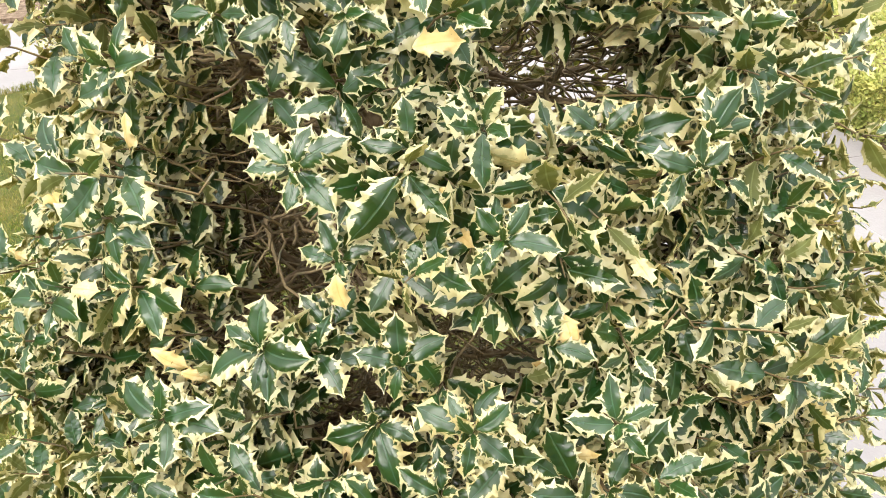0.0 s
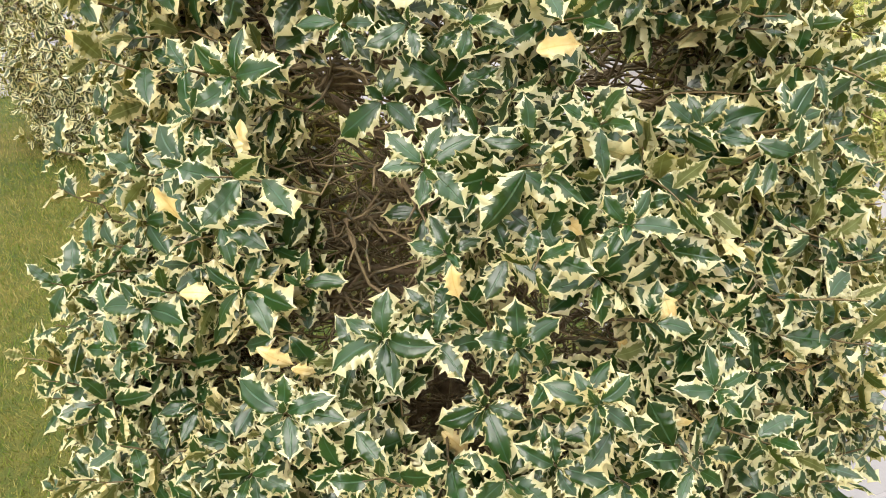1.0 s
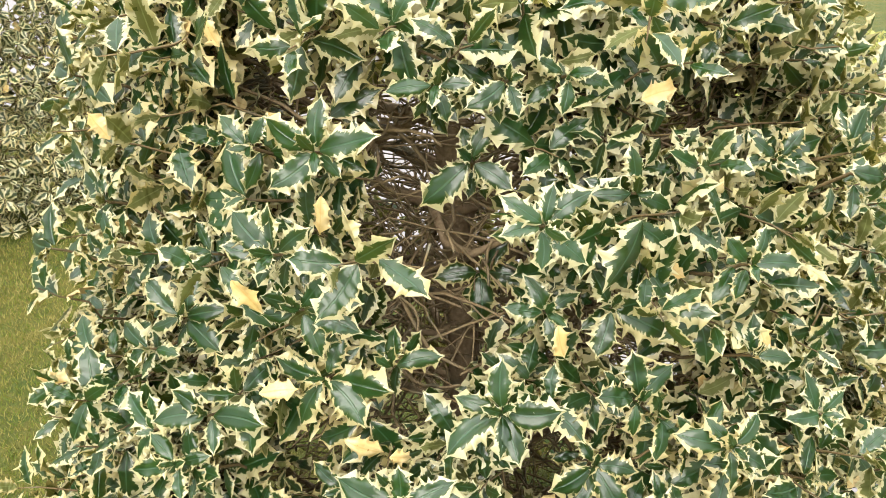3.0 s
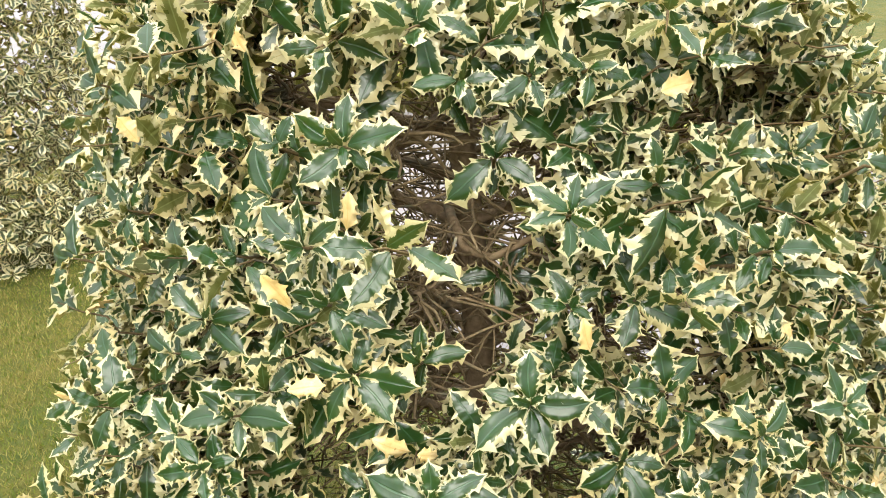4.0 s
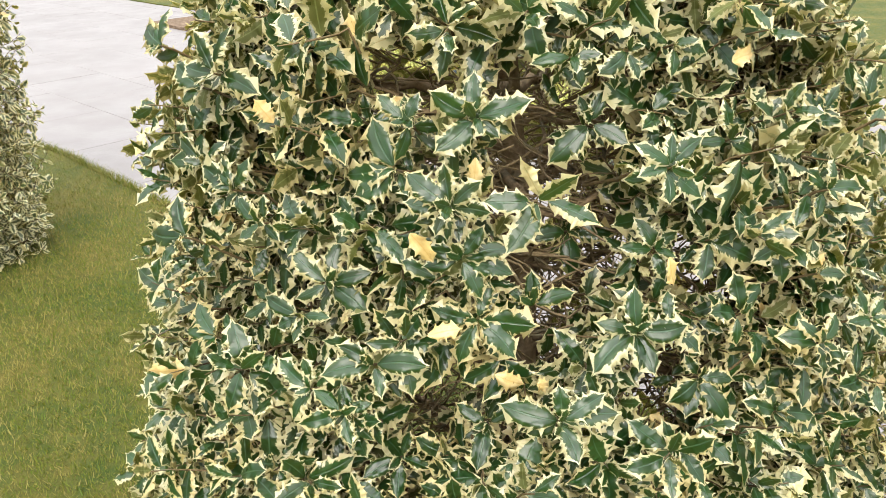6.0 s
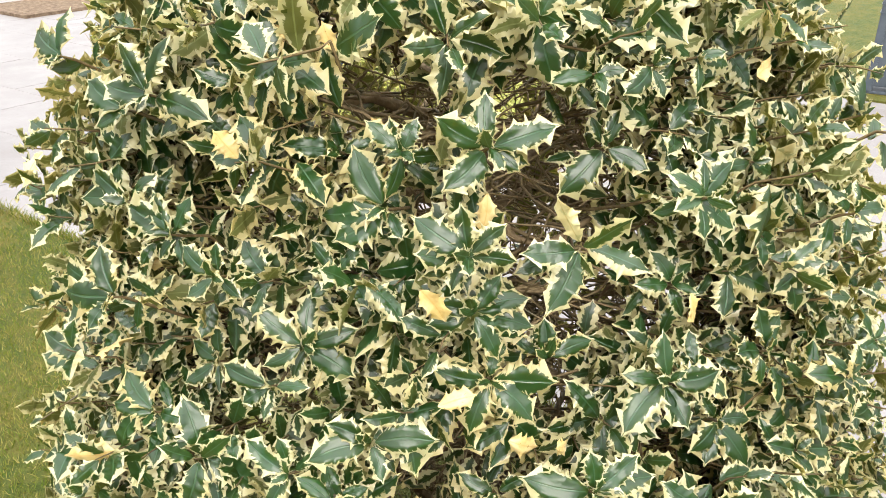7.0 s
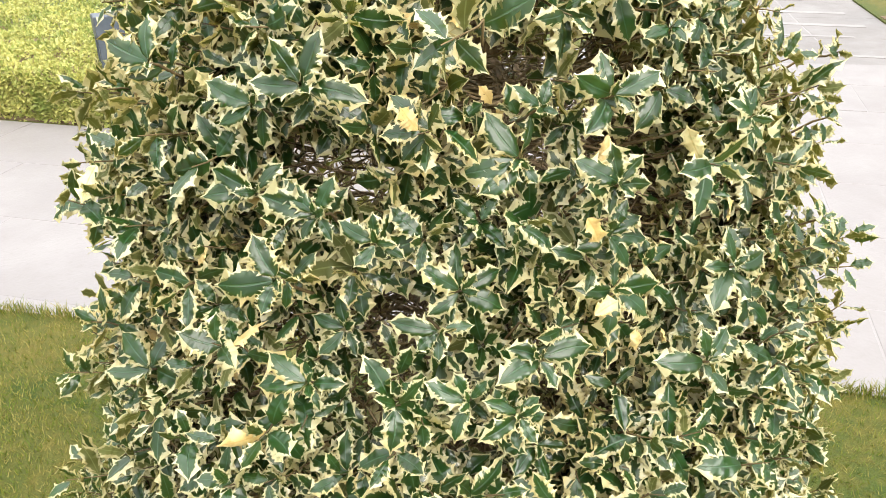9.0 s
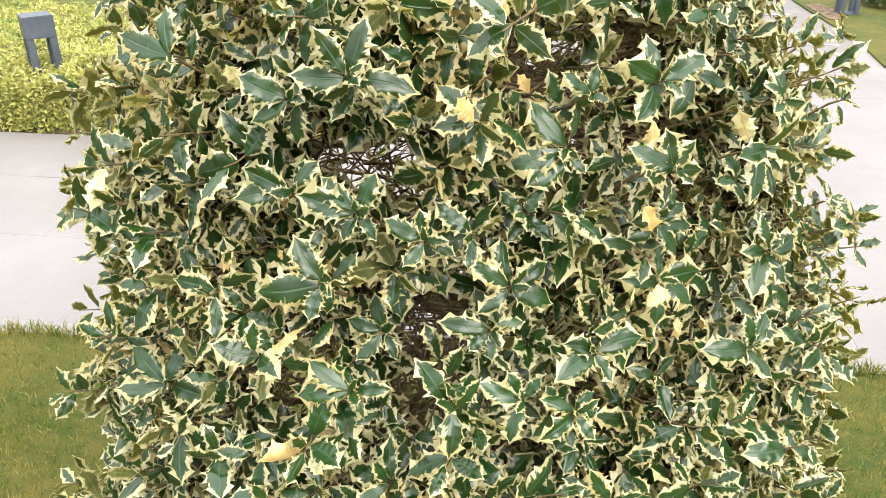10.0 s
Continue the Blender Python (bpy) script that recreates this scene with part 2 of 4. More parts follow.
# ---- builders ----
def mesh_of(name, verts, faces, mats, uv=None, index=None, smooth=True):
    me = bpy.data.meshes.new(name)
    me.from_pydata(np.asarray(verts).tolist(), [], np.asarray(faces).tolist() if not isinstance(faces, list) else faces)
    for m in mats:
        me.materials.append(m)
    if uv is not None:
        layer = me.uv_layers.new(name="UVMap")
        loop = np.empty(len(me.loops), dtype=np.int32)
        me.loops.foreach_get("vertex_index", loop)
        layer.data.foreach_set("uv", np.asarray(uv, dtype=np.float32)[loop].ravel())
    if index is not None:
        me.polygons.foreach_set("material_index", np.asarray(index, dtype=np.int32))
    me.polygons.foreach_set("use_smooth", np.full(len(me.polygons), smooth))
    me.update()
    return me


def piece(name, me, parent=None, label=""):
    ob = new(name, me)
    ob.parent = parent
    return tagged(ob, label)


def part(name, bm, mat, parent, label=""):
    me = bpy.data.meshes.new(name)
    bm.to_mesh(me)
    bm.free()
    me.materials.append(mat)
    return piece(name, me, parent, label)


def base(name, at, label, category, group=""):
    ob = new(name)
    ob.location = at
    ob.empty_display_size = 0.1
    return tagged(ob, label, category, group)


def tube(points, radii, sides=6):
    """A bent, tapering tube: vertices and quads."""
    P = np.asarray(points, dtype=float)
    R = np.asarray(radii, dtype=float)
    T = np.gradient(P, axis=0)
    T /= np.linalg.norm(T, axis=1)[:, None] + 1e-9
    ref = np.array([0.13, 0.21, 0.97]) if abs(T[0, 2]) < 0.8 else np.array([0.97, 0.2, 0.1])
    A = np.cross(T, ref)
    A /= np.linalg.norm(A, axis=1)[:, None]
    B = np.cross(T, A)
    ang = np.linspace(0, 2 * math.pi, sides, endpoint=False)
    V = P[:, None, :] + R[:, None, None] * (np.cos(ang)[None, :, None] * A[:, None, :] + np.sin(ang)[None, :, None] * B[:, None, :])
    k = np.arange(sides)
    F = []
    for i in range(len(P) - 1):
        F.append(np.stack([i * sides + k, i * sides + (k + 1) % sides, (i + 1) * sides + (k + 1) % sides, (i + 1) * sides + k], 1))
    return V.reshape(-1, 3), np.concatenate(F)


def joined(chunks):
    vs, fs, at = [], [], 0
    for v, f in chunks:
        vs.append(v)
        fs.append(f + at)
        at += len(v)
    return np.concatenate(vs), np.concatenate(fs)


rng = np.random.default_rng(7)


def leaf_shape(spines, cols, under, r, plain=True, sharp=0.85):
    """One spiny holly leaf, one unit long along x, upper side towards z: vertices, quads, uv, side index.
    The margin is scalloped between hooked spines that stand up and down in turn."""
    marks, gap = [(0.0, 0)], 0.72 / spines
    for k in range(spines):
        c = 0.07 + 0.84 * gap + gap * k + 0.03 * (r.random() - 0.5)
        if not plain:
            marks += [(c - (0.80 if cols > 5 else 0.70) * gap, 1), (c - 0.17 * gap, 3), (c, 2)]
            if cols > 5:
                marks.insert(-2, (c - 0.45 * gap, 6))
        else:
            marks += [(c - 0.45 * gap, 1), (c, 2)]
    marks += [(0.955, 5), (1.0, 4)]
    t = np.array([q[0] for q in marks])
    rows = len(marks)
    wide = 0.245 + 0.06 * r.random()
    half = wide * np.sin(math.pi * np.clip(t, 0.0, 1.0) ** (0.80 + 0.22 * r.random())) ** 0.62
    half[0], half[-2], half[-1] = 0.022, 0.045, 0.008
    droop, bend, twist = -0.06 + 0.40 * r.random(), 0.20 * (r.random() - 0.5), 1.1 * (r.random() - 0.5)
    cup, pillow = -0.25 + 0.75 * r.random(), 0.030 + 0.045 * r.random()
    swell, beat, roll = 0.035 + 0.060 * r.random(), 0.85 + 0.3 * r.random(), -0.13 + 0.17 * r.random()
    turns = {-1: r.random() * 6.28, 1: r.random() * 6.28}
    lift = 0.045 + 0.06 * r.random()
    hook = {(k, q): (r.random(), r.random()) for k in range(spines) for q in (-1, 1)}
    grids = []
    for count, sink in ((cols, 0.0), (under, 0.014)):
        lat = np.linspace(-1, 1, count)
        lat = np.sign(lat) * np.abs(lat) ** 0.9
        V = np.zeros((rows, count, 3))
        tooth = -1
        for i, (x0, kind) in enumerate(marks):
            tooth += kind == (1)
            for j, s in enumerate(lat):
                w, x, z, q = half[i], x0, 0.0, int(np.sign(s)) or 1
                if abs(s) > 0.99:
                    far, up = hook.get((tooth, q), (0.5, 0.5))
                    if kind == 2:
                        w, x = w + (0.040 + 0.075 * far) * sharp, x + gap * (0.02 + 0.14 * up)
                        z = sharp * lift * (0.5 + up) * (1.3 if (tooth + (q > 0)) % 2 else -0.8)
                    elif kind == 1:
                        w *= 0.80 + 0.06 * far
                    elif kind == 6:
                        w *= 0.74 + 0.08 * far
                    elif kind == 3:
                        w *= 0.86 + 0.06 * up
                    elif kind == 4:
                        x, z = 1.07, -0.02
                y = s * w
                z += -droop * x0 ** 2 + cup * abs(y) * (1 - 0.5 * abs(s)) + twist * y * x0
                z += swell * s * s * math.sin(turns[q] + math.pi * spines * beat * x0) * min(1.0, 5 * x0 * (1.02 - x0))
                z += roll * abs(s) ** 3 * min(1.0, 5 * x0 * (1.02 - x0))
                if abs(s) < 0.99:
                    z += pillow * math.sin(math.pi * abs(s) ** 0.8) * min(1.0, 6 * x0 * (1 - x0)) - sink
                V[i, j] = (x, y + bend * math.sin(math.pi * x0) * 0.6, z)
        uv = np.zeros((rows, count, 2))
        uv[:, :, 0] = t[:, None]
        reach = np.abs(V[:, :, 1] - V[:, count // 2, None, 1]) / np.maximum(half, 0.03)[:, None]
        reach[0], reach[-1], reach[-2] = np.abs(lat), 0.6 + 0.4 * np.abs(lat), np.maximum(np.abs(lat), 0.25)
        reach[:, 0], reach[:, -1] = np.maximum(reach[:, 0], 0.97), np.maximum(reach[:, -1], 0.97)
        uv[:, :, 1] = (np.sign(lat)[None, :] * reach + 1) / 2
        k = np.arange(rows * count).reshape(rows, count)
        Q = np.stack([k[:-1, :-1], k[1:, :-1], k[1:, 1:], k[:-1, 1:]], -1).reshape(-1, 4)
        grids.append((V.reshape(-1, 3), Q, uv.reshape(-1, 2)))
    (V, Q, U), (V2, Q2, U2) = grids
    return (np.concatenate([V, V2]), np.concatenate([Q, Q2[:, [0, 3, 2, 1]] + len(V)]), np.concatenate([U, U2]),
            np.concatenate([np.zeros(len(Q)), np.ones(len(Q2))]).astype(int))


HERO = [leaf_shape(3 + (k + 1) % 3, 7, 3, rng, False) for k in range(24)]
FINE = [leaf_shape(3 + (k % 3 > 0), 5, 3, rng, False) for k in range(24)]
TINY = [leaf_shape(2, 3, 3, rng, sharp=0.5) for _ in range(12)]
ROUGH = [leaf_shape(3, 3, 3, rng, sharp=0.7) for _ in range(12)]


def spread_leaves(name, leaves, shapes, parent, mats):
    """Many leaves in one mesh. leaves: (4x4 pose with scale, shape, tone)."""
    V, F, U, I, at = [], [], [], [], 0
    for m, k, tone in leaves:
        v, f, u, side = shapes[k % len(shapes)]
        V.append(v @ m[:3, :3].T + m[:3, 3])
        F.append(f + at)
        U.append(u)
        I.append(side if tone == 0 else np.full(len(side), tone + 1))
        at += len(v)
    me = mesh_of(name, np.concatenate(V), np.concatenate(F), mats, np.concatenate(U), np.concatenate(I))
    return tagged(piece(name, me, parent), kind="stuff")


def unit(v):
    return v / (np.linalg.norm(v) + 1e-12)


def leaf_pose(at, way, face, length, width=1.0):
    x = unit(way)
    z = unit(face - x * (face @ x))
    y = np.cross(z, x)
    m = np.eye(4)
    m[:3, 0], m[:3, 1], m[:3, 2], m[:3, 3] = x * length, y * length * width, z * length, at
    return m


UP = np.array([0.0, 0.0, 1.0])


def sprig(tip, way, r, size=1.0, full=True, many=8):
    """A shoot that ends at tip and points along way: its stem's points and its leaves."""
    way = unit(way)
    a = unit(np.cross(way, UP + 0.01))
    b = np.cross(way, a)
    leaves, turn = [], r.random() * 6.28
    count = int(r.integers(many, many + 4)) if full else int(r.integers(5, 8))
    for j in range(count):
        ang = turn + j * 2.4 + r.normal(0, 0.18)
        young = j / count
        open_ = radians(82 - 50 * max(0.0, young - 0.45) / 0.55 + r.normal(0, 15))
        out = math.cos(ang) * a + math.sin(ang) * b
        length = size * (0.062 - 0.030 * max(0.0, young - 0.5) / 0.5) * (0.82 + 0.36 * r.random())
        at = tip - way * (0.098 * size * (1 - young) ** 1.2) + out * 0.004
        lead = math.cos(open_) * way + math.sin(open_) * out
        face = way + 0.25 * UP + r.normal(0, 0.55 if full else 0.95, 3)
        if r.random() < 0.055:
            face = -face
        dice = r.random()
        tone = 1 if dice < (0.003 if full else 0.030) else 2 if dice < (0.009 if full else 0.07) else 0
        leaves.append((leaf_pose(at, lead, face, length, 0.9 + 0.25 * r.random()), int(r.integers(0, 1000)), tone))
    return leaves


def scatter(area_points, spacing, seeds, cap):
    """Dart throwing with a grid: keeps points that stand at least spacing apart."""
    cell, kept, grid = spacing, [], {}
    for p in list(seeds) + list(area_points):
        key = tuple(int(math.floor(c / cell)) for c in p)
        near = False
        for dx in (-1, 0, 1):
            for dy in (-1, 0, 1):
                for dz in (-1, 0, 1):
                    for q in grid.get((key[0] + dx, key[1] + dy, key[2] + dz), ()):
                        if (p[0] - q[0]) ** 2 + (p[1] - q[1]) ** 2 + (p[2] - q[2]) ** 2 < spacing * spacing:
                            near = True
        if near:
            continue
        grid.setdefault(key, []).append(p)
        kept.append(p)
        if len(kept) >= cap:
            break
    return kept


# ---- ground and paving ----
# path frame: s runs along the walk beside the lawn, n across it
ALONG, ACROSS = np.array([-0.33, 0.944]), np.array([0.944, 0.33])


def flat(s, n):
    p = ALONG * s + ACROSS * n
    return float(p[0]), float(p[1])


bm = bmesh.new()
bmesh.ops.create_grid(bm, x_segments=2, y_segments=2, size=400)
ground = part("ground", bm, TURF, None)
tagged(ground, "mown lawn, yellowish green with drier patches", "lawn", kind="structure")


def sheet(name, outline, z, depth, mat, label, category):
    """A flat area with a shallow edge, from its outline in (s, n)."""
    bm = bmesh.new()
    top = [bm.verts.new((*flat(*q), z)) for q in outline]
    low = [bm.verts.new((*flat(*q), z - depth)) for q in outline]
    f = bm.faces.new(top)
    for i in range(len(top)):
        k = (i + 1) % len(top)
        bm.faces.new((top[i], low[i], low[k], top[k]))
    bmesh.ops.recalc_face_normals(bm, faces=bm.faces)
    f.normal_update()
    if f.normal.z < 0:
        bmesh.ops.reverse_faces(bm, faces=bm.faces)
    bmesh.ops.triangulate(bm, faces=[f])
    return tagged(part(name, bm, mat, None), label, category, kind="structure")


LAWN = [(-9, 1.3), (-3, 1.3), (0, 1.27), (1.5, 1.18), (3, 1.09), (4, 1.12), (5.3, 1.15), (5.75, 1.12), (5.98, 0.9), (5.9, 0.55), (5.55, 0.1), (5.1, -0.5), (4.7, -1.2), (4.4, -2.2), (4.2, -9), (-9, -9)]
sheet("lawn", LAWN, 0.03, 0.03, TURF, "short yellow-green lawn with a ragged edge along the paving", "lawn")
sheet("lawn", [(0.27, 5.8), (2.4, 5.75), (6.4, 5.2), (16, 5.2), (16, 30), (2.7, 30), (0.67, 9.8), (0.43, 7.47)], 0.03, 0.03, TURF, "smooth green lawn beyond the low hedge", "lawn")
sheet("lawn", [(-1.15, 5.15), (-2.0, 5.0), (-8, 5.0), (-8, 30), (-0.1, 30), (-1.0, 8.5), (-1.08, 7.2), (-1.18, 6.0)], 0.03, 0.03, TURF, "strip of lawn with low planting beyond the paving", "lawn")
sheet("flower_bed", [(6.62, -0.2), (6.62, -9), (14, -9), (12, -0.2)], 0.05, 0.05, EARTH, "bare brown earth bed beside the paving", "flower bed")
sheet("flower_bed", [(9.0, 4.2), (9.0, 5.2), (10.0, 5.2), (10.0, 4.2)], 0.05, 0.05, EARTH, "bare brown earth bed beyond the hedge", "flower bed")

path = sheet("path", [(-9, 1.1), (-9, 5.7), (-1.6, 5.7), (-1.3, 8.5), (-0.4, 30), (2.9, 30), (0.6, 6.1), (2.3, 5.7), (2.3, 3.0), (6.6, 3.0), (6.6, 5.3), (20, 5.3), (20, -0.3), (6.7, -0.3), (6.7, -9), (3.9, -9), (3.9, 1.1)], 0.0145, 0.0145, MORTAR, "path of pale, almost white stone paving", "path")

SLAB_S, SLAB_N = 0.90, 0.63


def slab_mesh(a, b, mat):
    bm = bmesh.new()
    bmesh.ops.create_cube(bm, size=1.0, matrix=Matrix.Diagonal((b - 0.007, a - 0.007, 0.018, 1)))
    bmesh.ops.bevel(bm, geom=[e for e in bm.edges if all(v.co.z > 0 for v in e.verts)], offset=0.0015, segments=1, affect="EDGES")
    me = bpy.data.meshes.new("slab")
    bm.to_mesh(me)
    bm.free()
    me.materials.append(mat)
    return me


def paved(s, n):
    if 1.2 < n < 3.09:
        return -9 < s < 20
    if 3.09 < n < 5.6:
        return -9 < s < 2.25 or 6.6 < s < 20
    return 4.6 < s < 6.6 and -9 < n < 1.2


slab, side_slab = slab_mesh(SLAB_S, SLAB_N, PAVING), slab_mesh(SLAB_S, SLAB_N, SIDE_PAVING)
lay = math.atan2(-ALONG[0], ALONG[1])
for i in range(-10, 22):
    for j in range(-16, 8):
        sc, nc = (i + 0.5) * SLAB_S + (0.45 if j % 2 else 0.0), 1.2 + (j + 0.5) * SLAB_N
        if paved(sc, nc):
            ob = piece("slab", slab, path)
            ob.matrix_basis = Matrix.Translation((*flat(sc, nc), 0.007 + rng.normal(0, 0.0006))) @ Euler((0, 0, lay)).to_matrix().to_4x4()
# paving of the side walk, beyond the lawn's corner
side = np.array([0.912, 0.41])
cross = np.array([-0.41, 0.912])
for i in range(0, 9):
    for j in range(2):
        p = side * (5.95 + 0.9 * i) + cross * (-1.72 + 0.375 + 0.75 * j)
        if p @ ACROSS > 5.65:
            ob = piece("slab", side_slab, path)
            ob.matrix_basis = Matrix.Translation((p[0], p[1], 0.0075)) @ Euler((0, 0, math.atan2(side[1], side[0]) + math.pi / 2)).to_matrix().to_4x4() @ Matrix.Diagonal((1.18, 1.0, 1, 1))


# pale, slightly raised strips across the side walk
band = slab_mesh(0.085, 1.90, BAND)
for n_at in (5.86, 6.52, 7.04, 7.63, 8.3):
    ob = piece("band", band, path, "pale strip across the side walk")
    mid = flat(-0.10 + 0.13 * (n_at - 5.86) + rng.normal(0, 0.12), n_at)
    ob.matrix_basis = Matrix.Translation((mid[0], mid[1], 0.0118)) @ Euler((0, 0, lay + math.pi / 2 + rng.normal(0, 0.03))).to_matrix().to_4x4() @ Matrix.Diagonal((0.80 + 0.15 * rng.random(), 0.6 + 0.7 * rng.random(), 1, 1))


# ---- grass ----
def inside(poly, x, y):
    hit = np.zeros(len(x), dtype=bool)
    for i in range(len(poly)):
        (x0, y0), (x1, y1) = poly[i], poly[(i + 1) % len(poly)]
        cut = (y0 > y) != (y1 > y)
        hit ^= cut & (x < (x1 - x0) * (y - y0) / (y1 - y0 + 1e-12) + x0)
    return hit


def grass(name, boxes, outline, label, fringe=()):
    """Blades inside the outline, and longer ones along those of its edges that are named."""
    poly = [flat(*q) for q in outline]
    chunks, beds = [], []
    for x0, x1, y0, y1, count, tall in boxes:
        x, y = rng.uniform(x0, x1, count), rng.uniform(y0, y1, count)
        # thins out towards the sides of the stretch
        rim = np.minimum(np.minimum(x - x0, x1 - x) / (0.35 * (x1 - x0)), np.minimum(y - y0, y1 - y) / (0.3 * (y1 - y0)))
        patchy = np.array([0.5 * noise.noise((a * 2.0, b * 2.0, 5.0)) for a, b in zip(x, y)])
        keep = inside(poly, x, y) & (rng.random(count) < np.clip(rim + patchy * (rim < 0.9), 0, 1))
        beds.append((x[keep], y[keep], tall))
    for e in fringe:
        (ax, ay), (bx, by) = poly[e], poly[e + 1]
        count = int(900 * math.hypot(bx - ax, by - ay))
        k = rng.random(count)
        beds.append((ax + (bx - ax) * k + rng.normal(0, 0.012, count), ay + (by - ay) * k + rng.normal(0, 0.012, count), 0.042))
    for x, y, tall in beds:
        n = len(x)
        h = tall * rng.uniform(0.5, 1.3, n)
        w = rng.uniform(0.0011, 0.0021, n) * (1.0 if tall > 0.03 else 1.25)
        a, lean, to = rng.uniform(0, 6.28, n), rng.uniform(0.2, 1.1, n) * h, rng.uniform(0, 6.28, n)
        c, s = np.cos(a) * w, np.sin(a) * w
        lx, ly = np.cos(to) * lean, np.sin(to) * lean
        z = np.full(n, 0.026)
        tip = np.stack([x + lx, y + ly, z + h], 1)
        foot = [np.stack([x - c, y - s, z], 1), np.stack([x + c, y + s, z], 1)]
        if tall > 0.03:
            V = np.stack(foot + [np.stack([x + c * 0.8 + lx * 0.35, y + s * 0.8 + ly * 0.35, z + h * 0.6], 1), np.stack([x - c * 0.8 + lx * 0.35, y - s * 0.8 + ly * 0.35, z + h * 0.6], 1), tip], 1).reshape(-1, 3)
            k = np.arange(n)[:, None] * 5
            F = (k + np.array([0, 1, 2, 3])).tolist() + (k + np.array([3, 2, 4])).tolist()
        else:
            V = np.stack(foot + [tip], 1).reshape(-1, 3)
            F = np.arange(3 * n).reshape(n, 3).tolist()
        chunks.append((V, F))
    V, F, at = [], [], 0
    for v, f in chunks:
        V.append(v)
        F += [[i + at for i in q] for q in f]
        at += len(v)
    return tagged(new(name, mesh_of(name, np.concatenate(V), F, [BLADE])), label, "grass", kind="stuff")


grass("grass", [(-3.4, 1.6, 0.4, 7.4, 90000, 0.022), (-2.5, 0.3, 0.2, 5.4, 200000, 0.019), (0.1, 2.0, -1.0, 2.0, 40000, 0.020), (-2.4, 0.9, 1.5, 6.2, 3000, 0.034)], LAWN, "short mown grass blades, green mixed with straw-coloured ones", range(1, 12))


# ---- holly bushes ----
def holly_bush(centre, girth, heights, r, fixed, gaps, spacing, shapes, label, yellow=(), size=1.0, inner=True, twigs=2300, dent=lambda a, z: 0.0, hidden=0.25, away=0.45, tops=None, low=0.40, high=1.47):
    """A clipped column of variegated holly: trunk, branches, twigs, shoots with leaves."""
    cx, cy = centre
    z0, z1 = heights
    bush = base("holly_bush", (cx, cy, 0), label, "bush")
    here = np.array([cx, cy, 0.0])
    mats = [tops or LEAF_TOP, LEAF_UNDER, LEAF_YELLOW, LEAF_CREAM]

    def bulge(a, z):
        v = Vector((math.cos(a) * 2.2 + cx, math.sin(a) * 2.2 + cy, z * 3.0))
        return 1.0 + 0.08 * noise.noise(v) + 0.08 * noise.noise(v * 2.9)

    # trunk, slightly crooked
    zs = np.linspace(0, z1 * 0.86, 16)
    spine = np.stack([0.02 * np.sin(zs * 3.1) - 0.055, 0.02 * np.sin(zs * 4.3 + 1) - 0.12, zs], 1)
    v, f = tube(spine, 0.034 - 0.020 * zs / z1, 12)
    piece("trunk", mesh_of("trunk", v, f, [BARK]), bush)
    # shoots on the skin
    darts = []
    for _ in range(34000):
        z = z0 + (z1 - z0) * r.random()
        a = r.random() * 2 * math.pi
        g = girth(z)
        if r.random() > g / 0.70 or (math.sin(a + away) > hidden and r.random() < 0.965) or (z < low and r.random() < 0.93) or (z > high and r.random() < 0.72):
            continue
        rad = (g - 0.080 - dent(a, z)) * bulge(a, z) + r.normal(0, 0.024)
        if z < 1.38 and r.random() < 0.12:
            rad += r.uniform(0.02, 0.065)
        darts.append((math.cos(a) * rad, math.sin(a) * rad, z))
    hollows = []
    for x, y, z, wide, tall in gaps:
        c = np.array([x, y, z]) - here
        out = unit(np.array([c[0], c[1], 0.0]))
        hollows.append((c, unit(out + (0.45 if y < 1.2 else -0.35) * UP), np.cross(UP, out), wide, tall))

    def hollow(p, k=1.0):
        """True where a thin place opens the skin, from outside it inwards and down."""
        for c, axis, across, wide, tall in hollows:
            d = p - c
            depth = d @ axis
            if -0.30 < depth < 0.12:
                rest_ = d - axis * depth
                u = rest_ @ across
                w = math.sqrt(max(0.0, rest_ @ rest_ - u * u))
                if (u / wide) ** 2 + (w / (wide * tall)) ** 2 < (k * (1.0 + 0.55 * noise.noise(Vector(p) * 22.0))) ** 2:
                    return True
        return False

    open_darts = [p for p in darts if not hollow(np.array(p))]
    seeds = [tuple(q[0] - here) for q in fixed]
    tips = scatter(open_darts, spacing, seeds, 4000)
    deep = []
    if inner:
        for p in open_darts[::2]:
            k = r.uniform(0.80, 0.97)
            deep.append((p[0] * k, p[1] * k, p[2] - 0.02))
        deep = scatter(deep, spacing * 0.84, [], 2600)
    shoots, marked = [], []
    for tip, azimuth, rise, turns in fixed:
        p = tip - here
        way = np.array([math.cos(rise) * math.cos(azimuth), math.cos(rise) * math.sin(azimuth), math.sin(rise)])
        a = unit(np.cross(UP, way))
        b = np.cross(way, a)
        leaves = []
        for k, (turn, mm) in enumerate(turns):
            side_way = math.cos(radians(turn)) * a + math.sin(radians(turn)) * b
            lead = unit(side_way + way * r.uniform(0.10, 0.26))
            face = way + 0.12 * UP + r.normal(0, 0.15, 3)
            m = leaf_pose(p + side_way * 0.005 - way * 0.003 * k, lead, face, mm / 1000 * 0.84, 1.06 + 0.2 * r.random())
            leaves.append((m, int(r.integers(0, 1000)), 0))
            marked.append((m[:3, 3] + m[:3, 0] * 0.55, way))
        for _ in range(2):
            ang = r.random() * 6.28
            lead = way + (math.cos(ang) * a + math.sin(ang) * b) * 0.8
            leaves.append((leaf_pose(p, lead, way + r.normal(0, 0.3, 3), r.uniform(0.018, 0.030)), int(r.integers(0, 1000)), 0))
